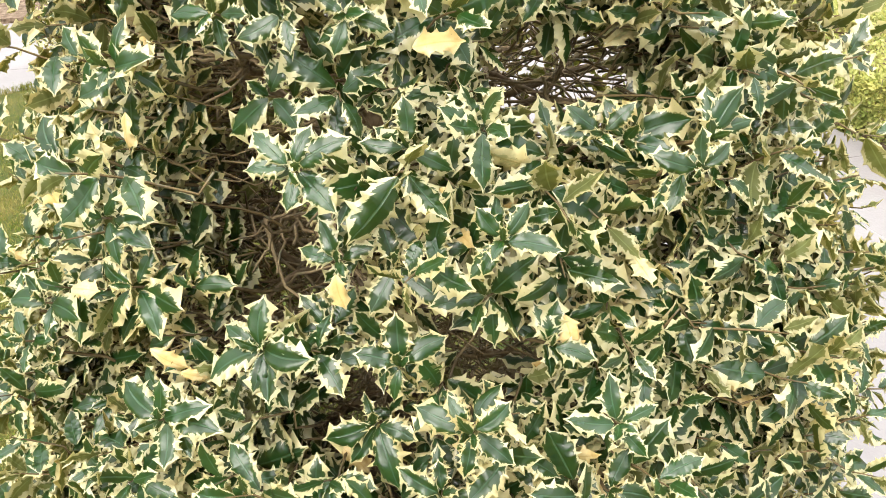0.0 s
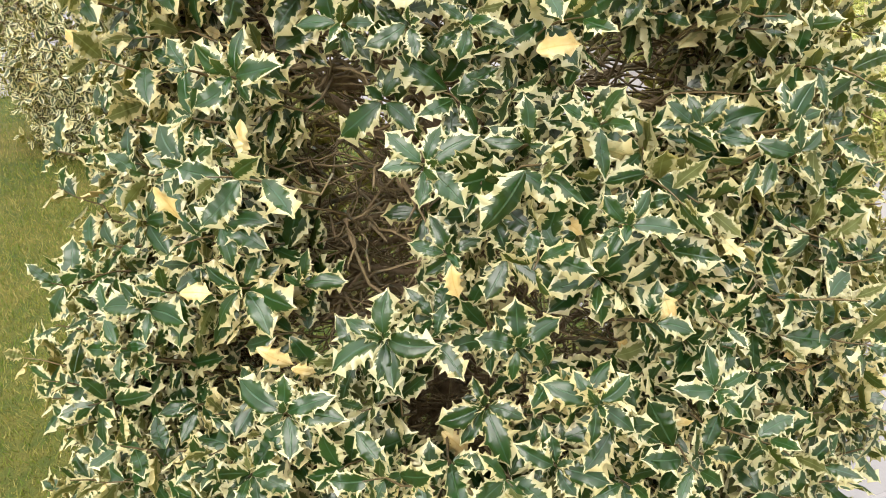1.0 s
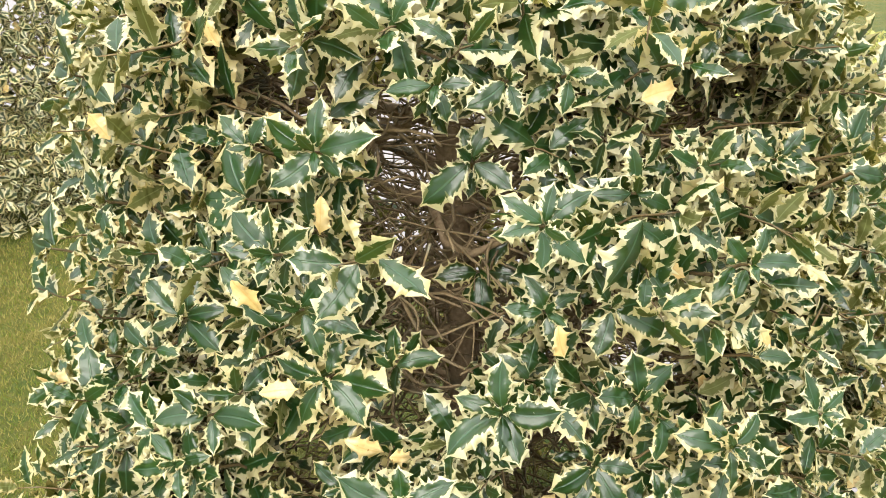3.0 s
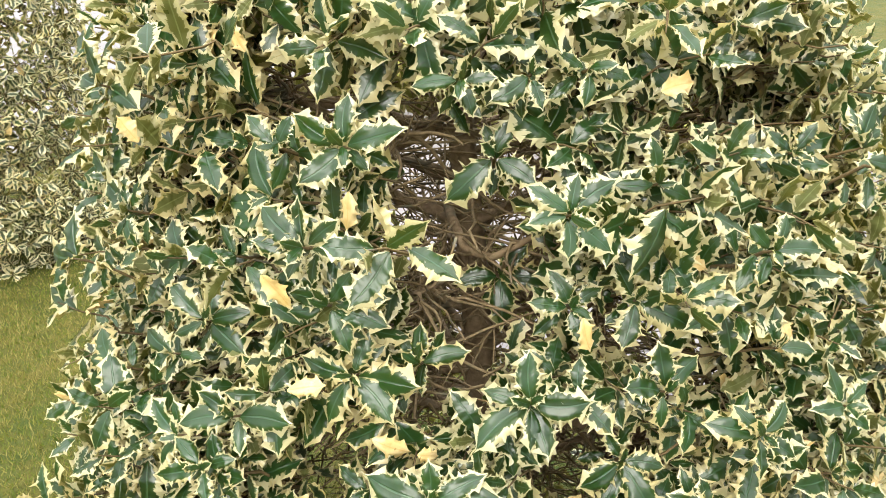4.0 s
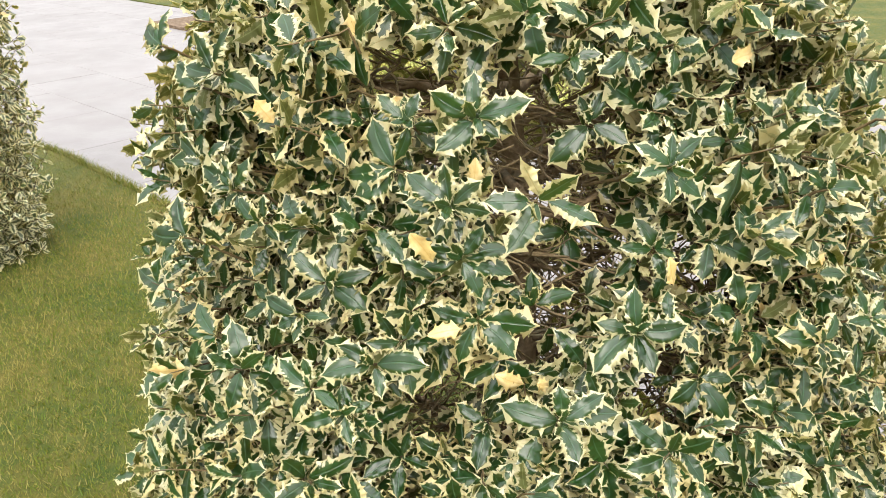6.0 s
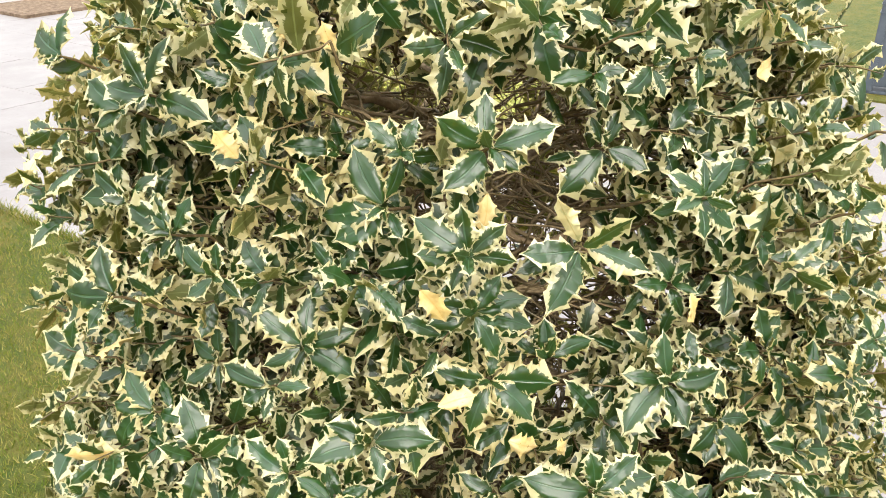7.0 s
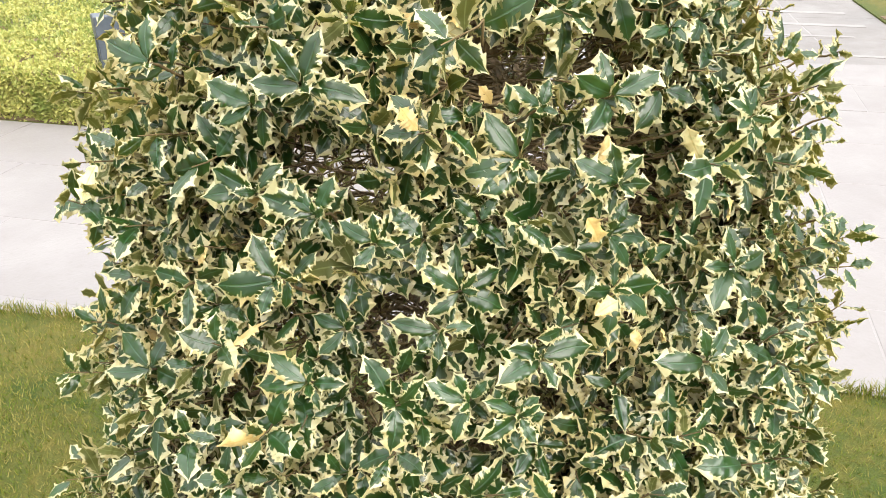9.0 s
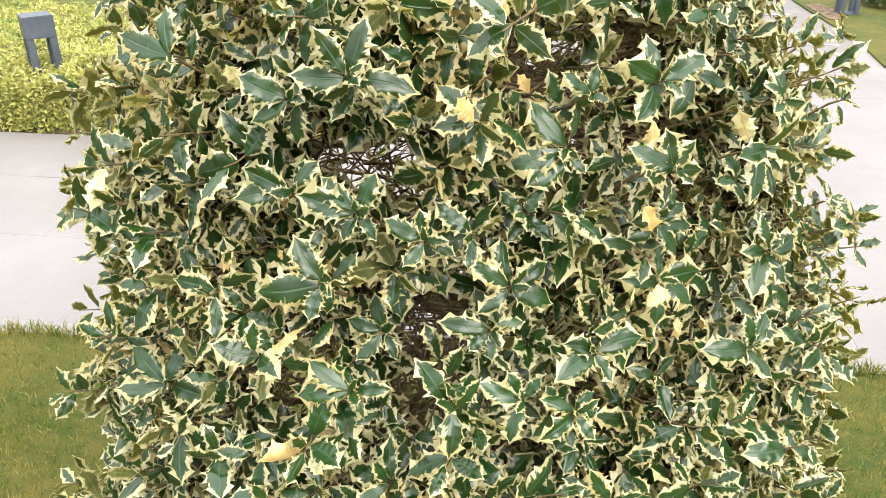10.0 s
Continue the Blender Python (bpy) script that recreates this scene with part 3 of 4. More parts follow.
        for j in range(5):
            ang = r.random() * 6.28
            out = math.cos(ang) * a + math.sin(ang) * b
            lead = out + way * r.uniform(-0.1, 0.4)
            leaves.append((leaf_pose(p - way * (0.030 + 0.016 * j) + out * 0.003, lead, way + r.normal(0, 0.5, 3), r.uniform(0.032, 0.046)), int(r.integers(0, 1000)), 0))
        outward = unit(np.array([p[0], p[1], 0.0]))
        root = p - way * 0.08 - outward * r.uniform(0.06, 0.14) - UP * r.uniform(0.02, 0.08)
        bend = p - way * 0.06 + r.normal(0, 0.006, 3)
        shoots.append((p, leaves, np.array([root, (root + bend) / 2 + r.normal(0, 0.008, 3), bend, p - way * 0.02, p]), 2))
    for x, y, z, *_ in yellow:
        marked.append((np.array([x, y, z]) - here, unit(np.array([x - cx - 0.2, y - cy - 0.3, 0.35]))))
    spots = np.array([q[0] for q in marked]) if marked else np.zeros((0, 3))
    fronts = np.array([q[1] for q in marked]) if marked else np.zeros((0, 3))

    def clear(m):
        """True where a leaf would not lie over one of the leaves of the shoots above."""
        d = m[:3, 3] + m[:3, 0] * 0.5 - spots
        ahead = (d * fronts).sum(1)
        aside = np.sqrt(np.maximum(0, (d * d).sum(1) - ahead * ahead))
        return not np.any((ahead > -0.010) & (ahead < 0.07) & (aside < 0.030))

    tips = tips[len(fixed):]
    for layer, group in ((0, tips), (1, deep)):
        for p in group:
            p = np.array(p)
            outward = unit(np.array([p[0], p[1], 0.0]))
            swing = r.normal(0, 0.30)
            outward = np.array([outward[0] * math.cos(swing) - outward[1] * math.sin(swing), outward[0] * math.sin(swing) + outward[1] * math.cos(swing), 0])
            rise = r.normal(0.50 - 0.34 * min(1.0, max(0.0, (p[2] - 0.9) / 0.4)), 0.22) if layer == 0 else r.normal(0.3, 0.3)
            way = unit(outward + UP * rise)
            leaves = sprig(p, way, r, size * (0.9 + 0.2 * r.random()) * (1.0 if layer == 0 else 0.70), layer == 0, 8 if inner else 6)
            leaves = [q for q in leaves if not hollow(q[0][:3, 3] + q[0][:3, 0] * 0.55, 0.90) and clear(q[0])]
            if len(leaves) < 5 or hollow(p, 1.1) or not clear(leaf_pose(p, way, UP + outward, 0.001)):
                continue
            root = p - way * 0.08 - outward * r.uniform(0.02, 0.07) - UP * r.uniform(0.01, 0.05)
            bend = p - way * 0.07 + r.normal(0, 0.008, 3)
            stem = np.array([root, (root + bend) / 2 + r.normal(0, 0.012, 3), bend, p - way * 0.03, p])
            shoots.append((p, leaves, stem, layer))
    # the shoots that stand out are parts, leaf by leaf
    first = [i for i, q in enumerate(shoots) if q[3] == 2]
    chosen = set(first)
    meshes = {}
    for i in first:
        p, leaves, stem, _ = shoots[i]
        v, f = tube(stem, [0.0025, 0.0023, 0.0021, 0.0019, 0.0012], 6)
        twig = piece("shoot", mesh_of("shoot", v, f, [SHOOT]), bush, "brown young shoot with spiny variegated leaves")
        for m, k, tone in leaves:
            key = (k % len(HERO), tone)
            if key not in meshes:
                v, f, u, s_ = HERO[key[0]]
                meshes[key] = mesh_of("leaf", v, f, mats, u, s_ if tone == 0 else np.full(len(s_), tone + 1))
            piece("leaf", meshes[key], twig).matrix_basis = Matrix(m.tolist())
    for j, (x, y, z, ax, ay, az_, length) in enumerate(yellow):
        broad = HERO[(3 * j + 2) % len(HERO)]
        me = mesh_of("leaf", broad[0], broad[1], [LEAF_YELLOW], broad[2])
        p = np.array([x, y, z]) - here
        p = p + unit(np.array([p[0], p[1], 0.25])) * 0.022
        out = unit(np.array([p[0], p[1], 0.35]))
        ob = piece("leaf", me, bush, "yellowed holly leaf")
        ob.matrix_basis = Matrix(leaf_pose(p - unit(np.array([ax, ay, az_])) * length / 2, np.array([ax, ay, az_]), out, length).tolist())
    rest = [q for i, q in enumerate(shoots) if i not in chosen]

    def facing(q):
        return q[3] == 0 and q[0][0] * -0.5 + q[0][1] * -0.87 > -0.10 and low + 0.05 < q[0][2] < high

    camera_side = [lf for q in rest for lf in q[1] if facing(q)]
    other = [lf for q in rest for lf in q[1] if not facing(q) and q[3] == 0]
    within = [lf for q in rest for lf in q[1] if q[3] == 1]
    spread_leaves("foliage", camera_side, shapes[0], bush, mats)
    spread_leaves("foliage", other, shapes[1], bush, mats)
    if within:
        spread_leaves("foliage", within, ROUGH, bush, [LEAF_PALE] + mats[1:])
    chunks = [tube(q[2], [0.0019, 0.0017, 0.0015, 0.0012, 0.0008], 4) for q in rest]
    v, f = joined(chunks)
    tagged(piece("shoot_growth", mesh_of("shoot_growth", v, f, [SHOOT]), bush), kind="stuff")
    # branches from the trunk
    bare = []
    for j in range(64):
        z = 0.15 + (z1 - 0.5) * ((j + r.random()) / 64)
        a = j * 2.4 + r.normal(0, 0.2)
        reach = girth(min(z + 0.1, z1 - 0.1)) * r.uniform(0.6, 0.85)
        k = np.linspace(0, 1, 9)
        wob = np.cumsum(r.normal(0, 0.016, (9, 3)), axis=0)
        wob -= wob[0]
        lift = r.uniform(0.02, 0.28) * reach
        P = np.stack([np.cos(a + 0.35 * k * r.normal(0, 1)) * reach * k, np.sin(a + 0.2 * k) * reach * k, z + lift * k ** 1.3], 1) + wob
        P[:, :2] += np.array([0.02 * math.sin(z * 3.1) - 0.055, 0.02 * math.sin(z * 4.3 + 1) - 0.12]) * (1 - k)[:, None]
        limit = np.array([(girth(min(max(q[2], 0.1), z1 - 0.05)) - 0.06) * 0.64 for q in P]) / (np.hypot(P[:, 0], P[:, 1]) + 1e-6)
        P[:, :2] *= np.minimum(1.0, limit)[:, None]
        thick = r.uniform(0.005, 0.011)
        v, f = tube(P, thick * (1 - 0.7 * k), 8)
        piece("branch", mesh_of("branch", v, f, [BARK]), bush)
        bare.append(P)
    # a tangle of thin bare twigs inside
    chunks = []
    for _ in range(twigs):
        P0 = bare[int(r.integers(0, len(bare)))]
        k0 = r.uniform(0.8, 7.9)
        at = P0[int(k0)] + (P0[int(k0) + 1] - P0[int(k0)]) * (k0 % 1.0)
        outward = unit(np.array([at[0], at[1], 0.0]) + r.normal(0, 0.35, 3) * np.array([1, 1, 0]))
        way = unit(outward + r.normal(0, 0.55, 3) * np.array([1, 1, 0.45]))
        if r.random() < 0.5:
            around = np.array([-outward[1], outward[0], 0.0]) * r.choice([-1, 1])
            way = unit(around + outward * r.uniform(0.2, 0.9) + UP * r.normal(0, 0.22))
        n = 8
        k = np.linspace(0, 1, n)
        length = r.uniform(0.07, 0.26)
        wob = np.cumsum(np.cumsum(r.normal(0, 0.0055, (n, 3)), axis=0) + r.normal(0, 0.004, (n, 3)), axis=0)
        wob -= wob[0]
        P = at + way * length * k[:, None] + wob
        for _ in range(4):
            far_out = max(math.hypot(q[0], q[1]) / girth(min(max(q[2], 0.1), z1 - 0.05)) for q in P)
            if far_out > 0.76:
                P = at + (P - at) * 0.6
        chunks.append(tube(P, (0.0011 + 0.0022 * r.random() ** 1.6) * (1 - 0.45 * k), 4))
    v, f = joined(chunks)
    tagged(piece("twig_growth", mesh_of("twig_growth", v, f, [TWIG]), bush), kind="stuff")
    return bush


def girth_main(z):
    if z < 1.32:
        return 0.664 + 0.157 * z - 0.187 * z * z
    return max(0.06, 0.545 * math.sqrt(max(0.0, 1 - ((z - 1.32) / 0.30) ** 2)))


def dent_main(a, z):
    """Where the clipped skin falls in (+) or stands out (-)."""
    turn = math.degrees(a)
    high = min(1.0, max(0.0, (z - 1.12) / 0.20))
    return (-0.012 * math.exp(-((turn - 180) / 30) ** 2) - 0.045 * math.exp(-((turn - 312) / 28) ** 2) * (1 - high)
            - 0.012 * math.exp(-((turn - 122) / 22) ** 2) + 0.026 * math.exp(-((turn - 160) / 15) ** 2) + 0.035 * math.exp(-((turn - 332) / 15) ** 2) * high)


# shoots that stand out on the near side: tip, the way it points (azimuth, rise), and each leaf's turn round it and length in mm
SHOOTS = []


def shoot_at(x, y, z, azimuth, rise, *leaves):
    SHOOTS.append((np.array([x, y, z]), radians(azimuth), radians(rise), leaves))


shoot_at(-0.366, 0.749, 1.114, -119, 27, (54, 48), (167, 44), (192, 46), (298, 55), (17, 63), (346, 67))
shoot_at(-0.387, 0.733, 1.187, -119, 26, (140, 65), (98, 51), (38, 47), (175, 55), (242, 36), (352, 49))
shoot_at(-0.485, 0.882, 1.053, -127, 29, (143, 66), (204, 50), (18, 60), (328, 63), (82, 60))
shoot_at(-0.347, 0.744, 1.031, -119, 29, (244, 60), (167, 63), (73, 52), (316, 69), (353, 78))
shoot_at(-0.277, 0.733, 1.038, -116, 28, (16, 56), (95, 43))
shoot_at(-0.470, 0.780, 0.986, -123, 31, (154, 51), (193, 69), (1, 72), (288, 43))
shoot_at(-0.511, 0.785, 0.927, -124, 32, (143, 48), (198, 60), (291, 41), (21, 36))
shoot_at(-0.299, 0.632, 0.938, -115, 32, (94, 46), (31, 65), (161, 78), (10, 75), (290, 55), (195, 46))
shoot_at(-0.188, 0.643, 1.022, -112, 30, (91, 57), (4, 65), (163, 51), (217, 78), (271, 49), (290, 60))
shoot_at(-0.114, 0.708, 1.086, -109, 27, (121, 50), (168, 46), (31, 42), (286, 42))
shoot_at(-0.125, 0.880, 1.051, -111, 26, (48, 55), (190, 63), (271, 70), (354, 76))
shoot_at(-0.179, 0.767, 1.243, -113, 23, (62, 46), (327, 55), (218, 72), (107, 36))
shoot_at(-0.335, 0.771, 1.270, -119, 23, (151, 62), (16, 73), (321, 36), (92, 55), (220, 63))
shoot_at(0.179, 0.756, 1.201, -92, 27, (119, 49), (19, 78), (348, 63), (185, 54))
shoot_at(-0.076, 0.646, 0.922, -107, 31, (208, 61), (118, 36), (349, 50), (299, 78), (244, 57))
shoot_at(-0.433, 0.800, 0.822, -124, 33, (212, 59), (271, 57), (71, 38), (344, 48))
shoot_at(-0.338, 0.736, 0.884, -119, 32, (257, 66), (148, 48), (24, 42))
shoot_at(-0.392, 0.833, 1.260, -123, 24, (138, 47), (65, 36))
shoot_at(-0.411, 0.920, 1.242, -127, 24, (172, 63))
shoot_at(-0.051, 0.683, 1.095, -106, 28, (250, 57), (333, 78), (116, 49))
shoot_at(-0.588, 1.259, 1.301, -163, 23, (105, 61), (158, 78), (188, 50))
shoot_at(-0.561, 1.039, 1.297, -152, 22, (124, 64), (76, 68), (176, 65), (350, 78), (330, 45))
shoot_at(-0.564, 1.115, 1.265, -156, 23, (156, 65), (207, 51))
shoot_at(-0.576, 1.116, 1.161, -156, 25, (155, 64), (55, 47), (189, 72))
shoot_at(-0.556, 1.041, 1.141, -153, 25, (134, 62), (66, 54), (163, 78), (304, 37), (237, 36))
shoot_at(-0.543, 0.961, 1.120, -149, 26, (150, 52), (227, 39), (330, 36), (99, 36))
shoot_at(-0.629, 1.042, 1.087, -153, 27, (253, 44), (188, 78), (120, 65))
shoot_at(-0.525, 1.035, 0.970, -153, 28, (226, 51), (295, 39), (103, 51), (162, 52))
shoot_at(-0.627, 1.326, 0.858, -167, 33, (142, 78), (73, 67), (194, 78), (354, 75))
shoot_at(-0.607, 1.030, 0.935, -153, 30, (143, 68), (185, 71), (2, 48), (294, 36))
shoot_at(-0.524, 0.888, 1.015, -147, 28, (168, 64), (220, 36), (12, 40), (268, 37))
shoot_at(-0.532, 0.843, 0.935, -146, 30, (153, 63), (116, 42), (249, 53), (49, 36))
shoot_at(-0.494, 0.805, 0.898, -144, 31, (117, 50), (13, 44), (282, 36), (202, 52))
shoot_at(-0.398, 0.856, 1.196, -143, 24, (125, 76), (190, 78), (218, 69), (306, 36))
shoot_at(-0.441, 0.886, 1.124, -145, 25, (135, 44), (54, 39), (232, 39))
shoot_at(-0.219, 0.753, 1.328, -100, 21, (182, 49), (285, 36), (359, 36))
shoot_at(-0.151, 0.740, 1.330, -97, 21, (208, 52), (283, 36))
shoot_at(-0.092, 0.733, 1.332, -94, 21, (254, 40), (341, 46), (150, 36))
shoot_at(-0.142, 0.662, 1.211, -96, 25, (138, 52), (185, 45), (68, 43), (31, 64), (264, 42), (317, 61))
shoot_at(-0.036, 0.683, 1.222, -92, 24, (96, 51), (173, 47), (334, 48))
shoot_at(0.050, 0.604, 1.168, -90, 26, (57, 41), (354, 56), (129, 39), (241, 36))
shoot_at(0.147, 0.706, 1.228, -85, 24, (44, 43), (142, 47), (177, 45))
shoot_at(0.222, 0.631, 1.225, -85, 26, (94, 38), (163, 47), (42, 36))
shoot_at(0.254, 0.720, 1.218, -80, 26, (89, 54), (56, 64), (21, 53))
shoot_at(0.104, 0.640, 1.030, -87, 29, (344, 48), (81, 50), (111, 48))
shoot_at(0.170, 0.596, 0.968, -86, 32, (171, 57), (23, 44), (98, 54), (307, 46))
shoot_at(0.025, 0.555, 0.992, -91, 31, (123, 42), (40, 47), (156, 61), (263, 46), (324, 52))
shoot_at(-0.045, 0.622, 1.018, -92, 29, (95, 57), (36, 55), (167, 49), (260, 38))
shoot_at(-0.003, 0.582, 0.885, -91, 33, (151, 55), (98, 36), (340, 69), (303, 42))
shoot_at(0.170, 0.598, 0.875, -85, 33, (350, 49), (63, 53), (226, 43))
# thin places: x, y, z, radius, stretch upwards
GAPS = [(-0.22, 0.76, 1.26, 0.095, 0.7), (-0.23, 0.76, 1.17, 0.100, 0.9), (-0.22, 0.74, 1.08, 0.090, 0.8), (0.05, 0.70, 0.98, 0.060, 0.7), (0.18, 0.74, 1.29, 0.085, 0.45), (0.33, 0.85, 0.91, 0.060, 0.7),
        (-0.54, 1.09, 1.19, 0.080, 0.5), (-0.42, 0.86, 1.33, 0.080, 0.5), (-0.51, 0.98, 1.00, 0.045, 0.8), (-0.56, 1.29, 0.76, 0.080, 0.6), (-0.52, 0.98, 0.88, 0.045, 0.9), (-0.13, 0.70, 0.87, 0.055, 0.5), (-0.06, 0.69, 0.81, 0.045, 0.6),
        (-0.64, 1.15, 0.89, 0.070, 0.8), (-0.58, 0.96, 0.97, 0.036, 0.9), (-0.55, 0.93, 1.04, 0.034, 0.9), (-0.53, 0.83, 0.85, 0.038, 0.8), (-0.44, 0.75, 0.91, 0.036, 0.8), (-0.13, 0.62, 0.97, 0.042, 0.7), (-0.29, 0.68, 1.015, 0.036, 0.8),
        (-0.16, 0.61, 0.92, 0.036, 0.8), (-0.06, 0.60, 0.93, 0.042, 0.8), (0.31, 0.71, 0.90, 0.046, 0.8), (-0.40, 0.73, 0.955, 0.034, 0.8), (-0.02, 0.63, 1.07, 0.036, 0.8),
        (0.05, 1.78, 0.90, 0.13, 0.9), (0.50, 1.28, 0.80, 0.10, 0.9), (0.32, 1.64, 0.83, 0.11, 0.9)]
# yellowed leaves: place, way, length
YELLOW = [(-0.325, 0.790, 1.193, -0.3, -0.2, -1.0, 0.039), (-0.402, 0.765, 1.128, 0.5, -0.2, -0.8, 0.045), (-0.385, 0.750, 1.024, 0.9, -0.4, 0.2, 0.039), (-0.305, 0.735, 0.942, 0.8, -0.3, -0.4, 0.045), (-0.27, 0.715, 0.935, 0.9, 0.1, -0.4, 0.031),
          (-0.392, 0.946, 1.343, -0.3, 0.2, 0.8, 0.031), (-0.105, 0.700, 1.056, 0.2, -0.2, -0.9, 0.039), (0.117, 0.670, 1.026, 0.3, -0.3, -0.9, 0.047), (-0.102, 0.695, 0.830, 0.6, -0.3, -0.6, 0.047), (-0.009, 0.725, 1.303, 0.9, 0.2, 0.1, 0.047)]
holly_bush((-0.04, 1.20), girth_main, (0.10, 1.60), np.random.default_rng(11), SHOOTS, GAPS, 0.052, (FINE, TINY), "clipped column of variegated holly with cream-edged spiny leaves",
           yellow=YELLOW, size=0.92,
           dent=dent_main)


def girth_far(z):
    if z < 1.2:
        return 0.50 + 0.12 * math.sin(min(1.0, z / 0.6) * 1.6) - 0.03 * z
    return max(0.06, 0.584 * math.sqrt(max(0.0, 1 - ((z - 1.2) / 0.75) ** 2)))


holly_bush((-1.35, 4.06), girth_far, (0.03, 1.9), np.random.default_rng(5), [], [], 0.054, (TINY, TINY), "clipped variegated holly growing out of the lawn", size=0.74, inner=False, twigs=120, away=0.0, hidden=0.0, low=0.0, high=1.25, tops=LEAF_FAR)


# ---- low yellow-green hedge ----
def low_hedge(s0, s1, n0, n1, tall, count, label):
    c = flat((s0 + s1) / 2, (n0 + n1) / 2)
    hedge = base("low_hedge", (*c, 0), label, "hedge")
    r = np.random.default_rng(3)
    s, n = r.uniform(s0, s1, count), n0 + (n1 - n0) * r.random(count) ** 1.35
    front = r.random(count) < 0.33
    n[front] = n0 + np.abs(r.normal(0, 0.03, front.sum()))
    bumps = np.array([0.09 * noise.noise((a * 2.3, b * 2.3, 0)) + 0.06 * noise.noise((a * 7, b * 7, 3)) for a, b in zip(s, n)])
    edge = np.clip((n - n0) / 0.16, 0, 1) ** 0.5
    top = (tall + bumps) * (0.72 + 0.28 * edge)
    z = top - np.abs(r.normal(0, 0.035, count))
    z[front] = top[front] * r.uniform(0.01, 1.0, front.sum()) ** 0.9
    n[front] += 0.05 * bumps[front] * 6
    P = np.stack([s, n], 1) @ np.stack([ALONG, ACROSS]) - np.array(c)
    V, F = [], []
    way = r.normal(0, 1, (count, 3)) + np.array([-0.3, -0.4, 0.5])
    way /= np.linalg.norm(way, axis=1)[:, None]
    nor = r.normal(0, 0.5, (count, 3)) + np.array([-0.2, -0.3, 1.0])
    lat = np.cross(way, nor)
    lat /= np.linalg.norm(lat, axis=1)[:, None]
    nor = np.cross(lat, way)
    L = r.uniform(0.022, 0.042, count)[:, None]
    at = np.concatenate([P, z[:, None]], 1)
    V = np.stack([at, at + way * L * 0.5 + lat * L * 0.26 + nor * L * 0.08, at + way * L - nor * L * 0.1, at + way * L * 0.5 - lat * L * 0.26 + nor * L * 0.08], 1).reshape(-1, 3)
    k = np.arange(count)[:, None] * 4
    F = np.concatenate([k + np.array([0, 1, 2]), k + np.array([0, 2, 3])])
    tagged(piece("foliage", mesh_of("foliage", V, F, [HEDGE_LEAF], smooth=False), hedge), kind="stuff")
    chunks = []
    for _ in range(700):
        a, b = r.uniform(s0, s1), n0 + 0.05 + (n1 - n0) * r.random() ** 2
        q = np.array(flat(a, b)) - np.array(c)
        lean = r.normal(0, 0.06, 2)
        chunks.append(tube([(q[0], q[1], 0.0), (q[0] + lean[0] * 0.4, q[1] + lean[1] * 0.4, tall * 0.5), (q[0] + lean[0], q[1] + lean[1], tall * 0.9)], [0.004, 0.003, 0.0015], 4))
    v, f = joined(chunks)
    tagged(piece("stems", mesh_of("stems", v, f, [BARK]), hedge), kind="stuff")
    return hedge


low_hedge(2.35, 6.30, 3.14, 5.2, 0.36, 60000, "low clipped hedge with small bright yellow-green leaves")
sheet("hedge_bed", [(2.3, 3.15), (6.6, 3.15), (6.6, 5.25), (2.3, 5.25)], 0.02, 0.02, EARTH, "dark earth under the low hedge", "flower bed")


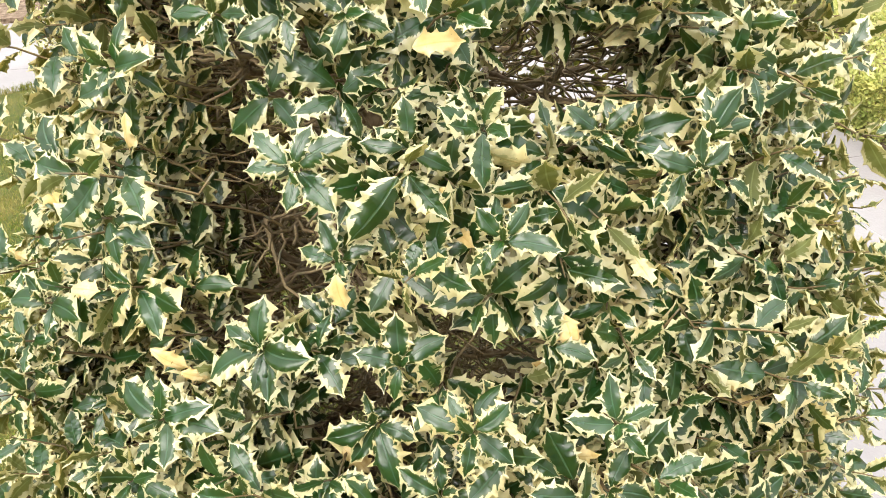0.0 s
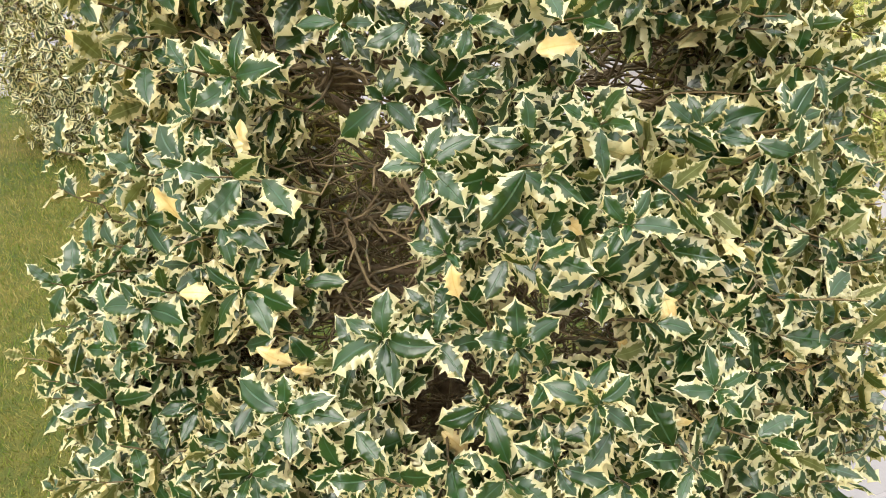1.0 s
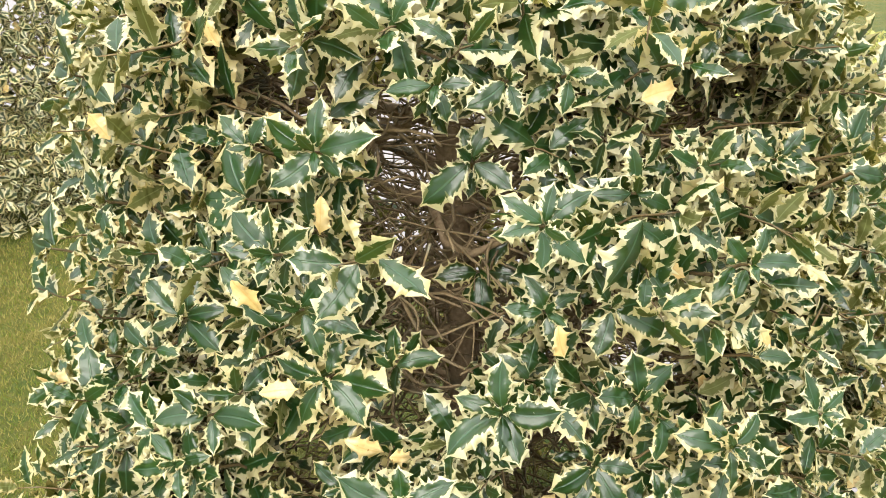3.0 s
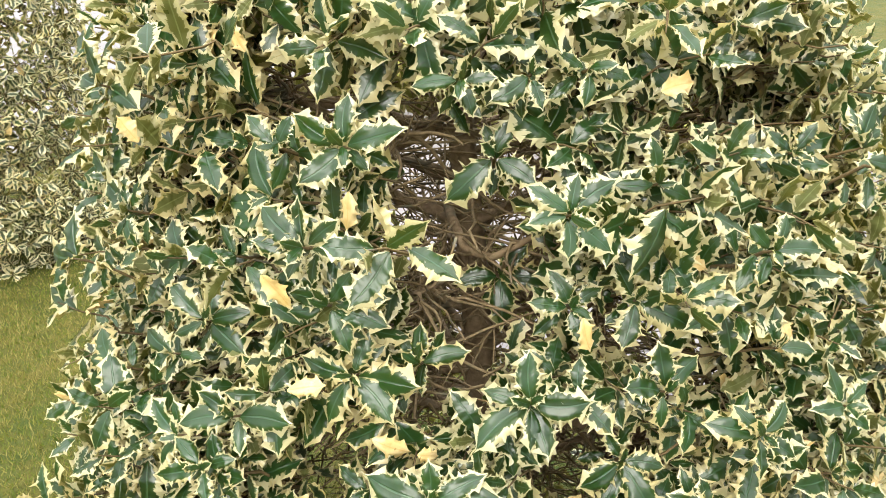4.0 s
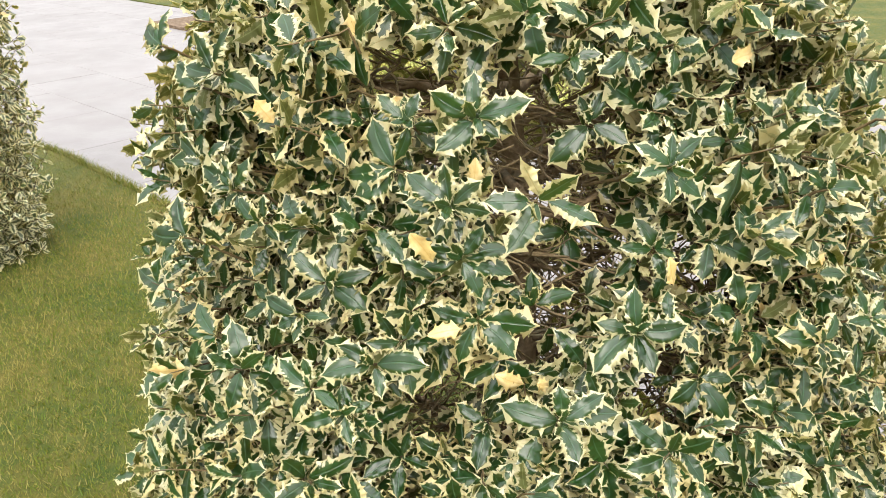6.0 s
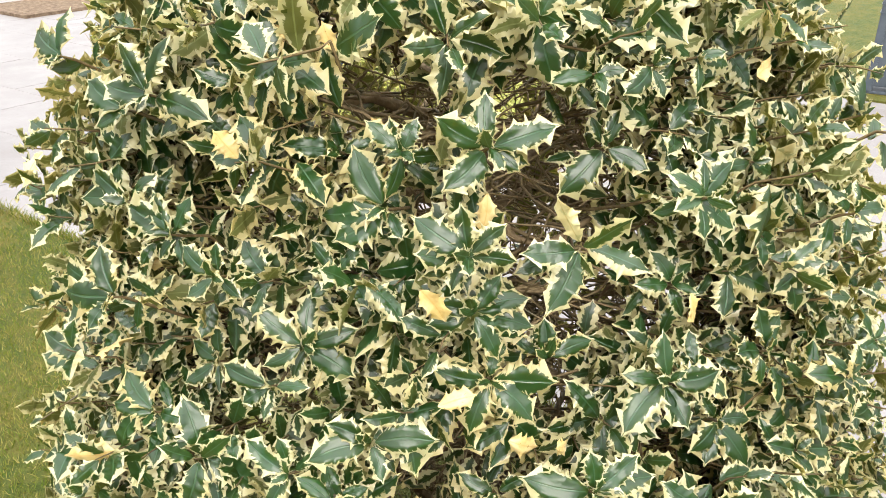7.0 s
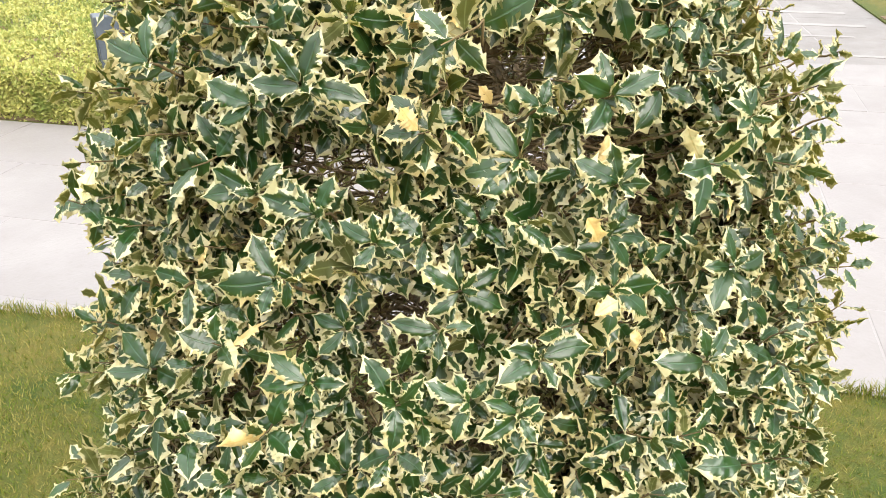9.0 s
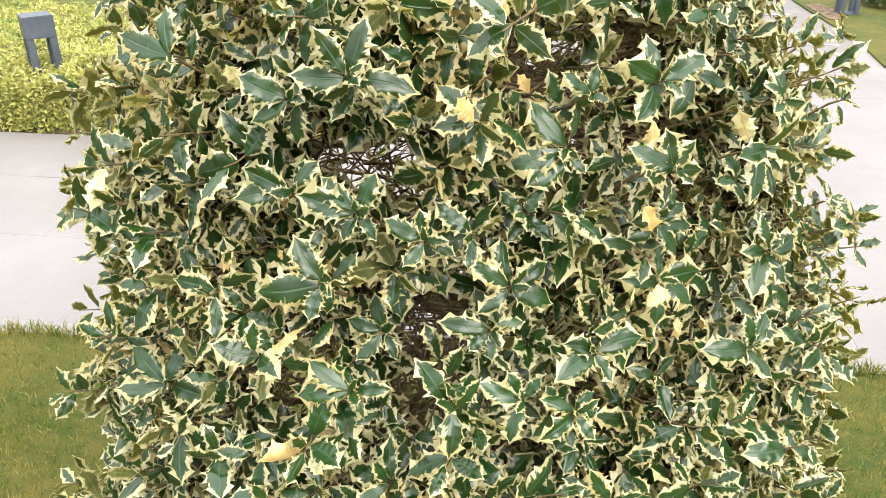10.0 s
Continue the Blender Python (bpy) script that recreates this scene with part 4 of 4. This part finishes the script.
# ---- green shrubs beyond the paving ----
def shrub(at, wide, tall, count, seed, label):
    ob = base("shrub", at, label, "shrub", "shrubs beyond the paving")
    r = np.random.default_rng(seed)
    d = r.normal(0, 1, (count, 3))
    d[:, 2] = np.abs(d[:, 2])
    d /= np.linalg.norm(d, axis=1)[:, None]
    lumps = np.array([1.0 + 0.22 * noise.noise(Vector(q) * 2.6 + Vector((seed, 0, 0))) + 0.16 * noise.noise(Vector(q) * 6.0) for q in d])
    P = d * (lumps * (1 - np.abs(r.normal(0, 0.10, count))))[:, None] * np.array([wide, wide, tall])
    P[:, 2] += 0.05
    lead = d + r.normal(0, 0.6, (count, 3))
    lead /= np.linalg.norm(lead, axis=1)[:, None]
    lat = np.cross(lead, r.normal(0, 1, (count, 3)))
    lat /= np.linalg.norm(lat, axis=1)[:, None]
    L = r.uniform(0.03, 0.055, count)[:, None]
    V = np.stack([P, P + lead * L * 0.5 + lat * L * 0.3, P + lead * L, P + lead * L * 0.5 - lat * L * 0.3], 1).reshape(-1, 3)
    k = np.arange(count)[:, None] * 4
    tagged(piece("foliage", mesh_of("foliage", V, np.concatenate([k + np.array([0, 1, 2]), k + np.array([0, 2, 3])]), [SHRUB_LEAF], smooth=False), ob), kind="stuff")
    for j in range(7):
        a = j * 0.9 + r.normal(0, 0.2)
        q = np.array([math.cos(a) * wide * 0.6, math.sin(a) * wide * 0.6, tall * r.uniform(0.6, 0.85)])
        v, f = tube([(0, 0, 0), tuple(q * 0.45 + np.array([0, 0, 0.04])), tuple(q)], [0.012, 0.008, 0.003], 6)
        piece("stem", mesh_of("stem", v, f, [BARK]), ob)
    return ob


shrub((7.75, 0.62, 0.03), 0.34, 0.30, 4000, 1, "rounded dark green shrub on the lawn")
shrub((8.35, 0.05, 0.03), 0.42, 0.36, 4000, 2, "rounded dark green shrub on the lawn")
shrub((8.60, 0.85, 0.03), 0.45, 0.40, 5000, 3, "rounded dark green shrub on the lawn")
sheet("flower_bed", [(-1.16, 6.75), (-1.09, 7.45), (-1.24, 7.50), (-1.34, 7.15), (-1.30, 6.80)], 0.036, 0.036, EARTH, "bare reddish earth beside the paving", "flower bed")


# ---- garden bollard lights ----
def bollard(at, turn, label, grow=1.0):
    ob = base("bollard_light", at, label, "bollard light", "garden bollard lights")
    ob.rotation_euler = (0, 0, radians(turn))
    ob.scale = (grow, grow, grow)

    def box(name, size, z, x=0.0, y=0.0, tag=""):
        bm = bmesh.new()
        bmesh.ops.create_cube(bm, size=1.0, matrix=Matrix.Translation((x, y, z)) @ Matrix.Diagonal((*size, 1)))
        bmesh.ops.bevel(bm, geom=list(bm.edges), offset=0.004, segments=2, affect="EDGES")
        part(name, bm, METAL, ob, tag)

    box("cap", (0.165, 0.165, 0.125), 0.545, tag="square grey metal cap")
    for x in (-0.061, 0.061):
        for y in (-0.061, 0.061):
            box("leg", (0.040, 0.040, 0.47), 0.247, x, y)
    box("base_plate", (0.16, 0.16, 0.014), 0.007)
    if grow > 1.2:
        box("panel", (0.128, 0.128, 0.44), 0.26)
        for k in range(3):
            box("slat", (0.174, 0.174, 0.010), 0.44 + 0.045 * k)
    return ob


bollard((1.86, 4.95, 0.02), -28, "dark grey square metal bollard light standing in the low hedge")
bollard((5.36, 3.07, 0.03), 24, "tall dark grey metal bollard light with slatted head on the lawn", 1.3)
bollard((7.12, 1.04, 0.03), 24, "dark grey square metal bollard light beside the paving")
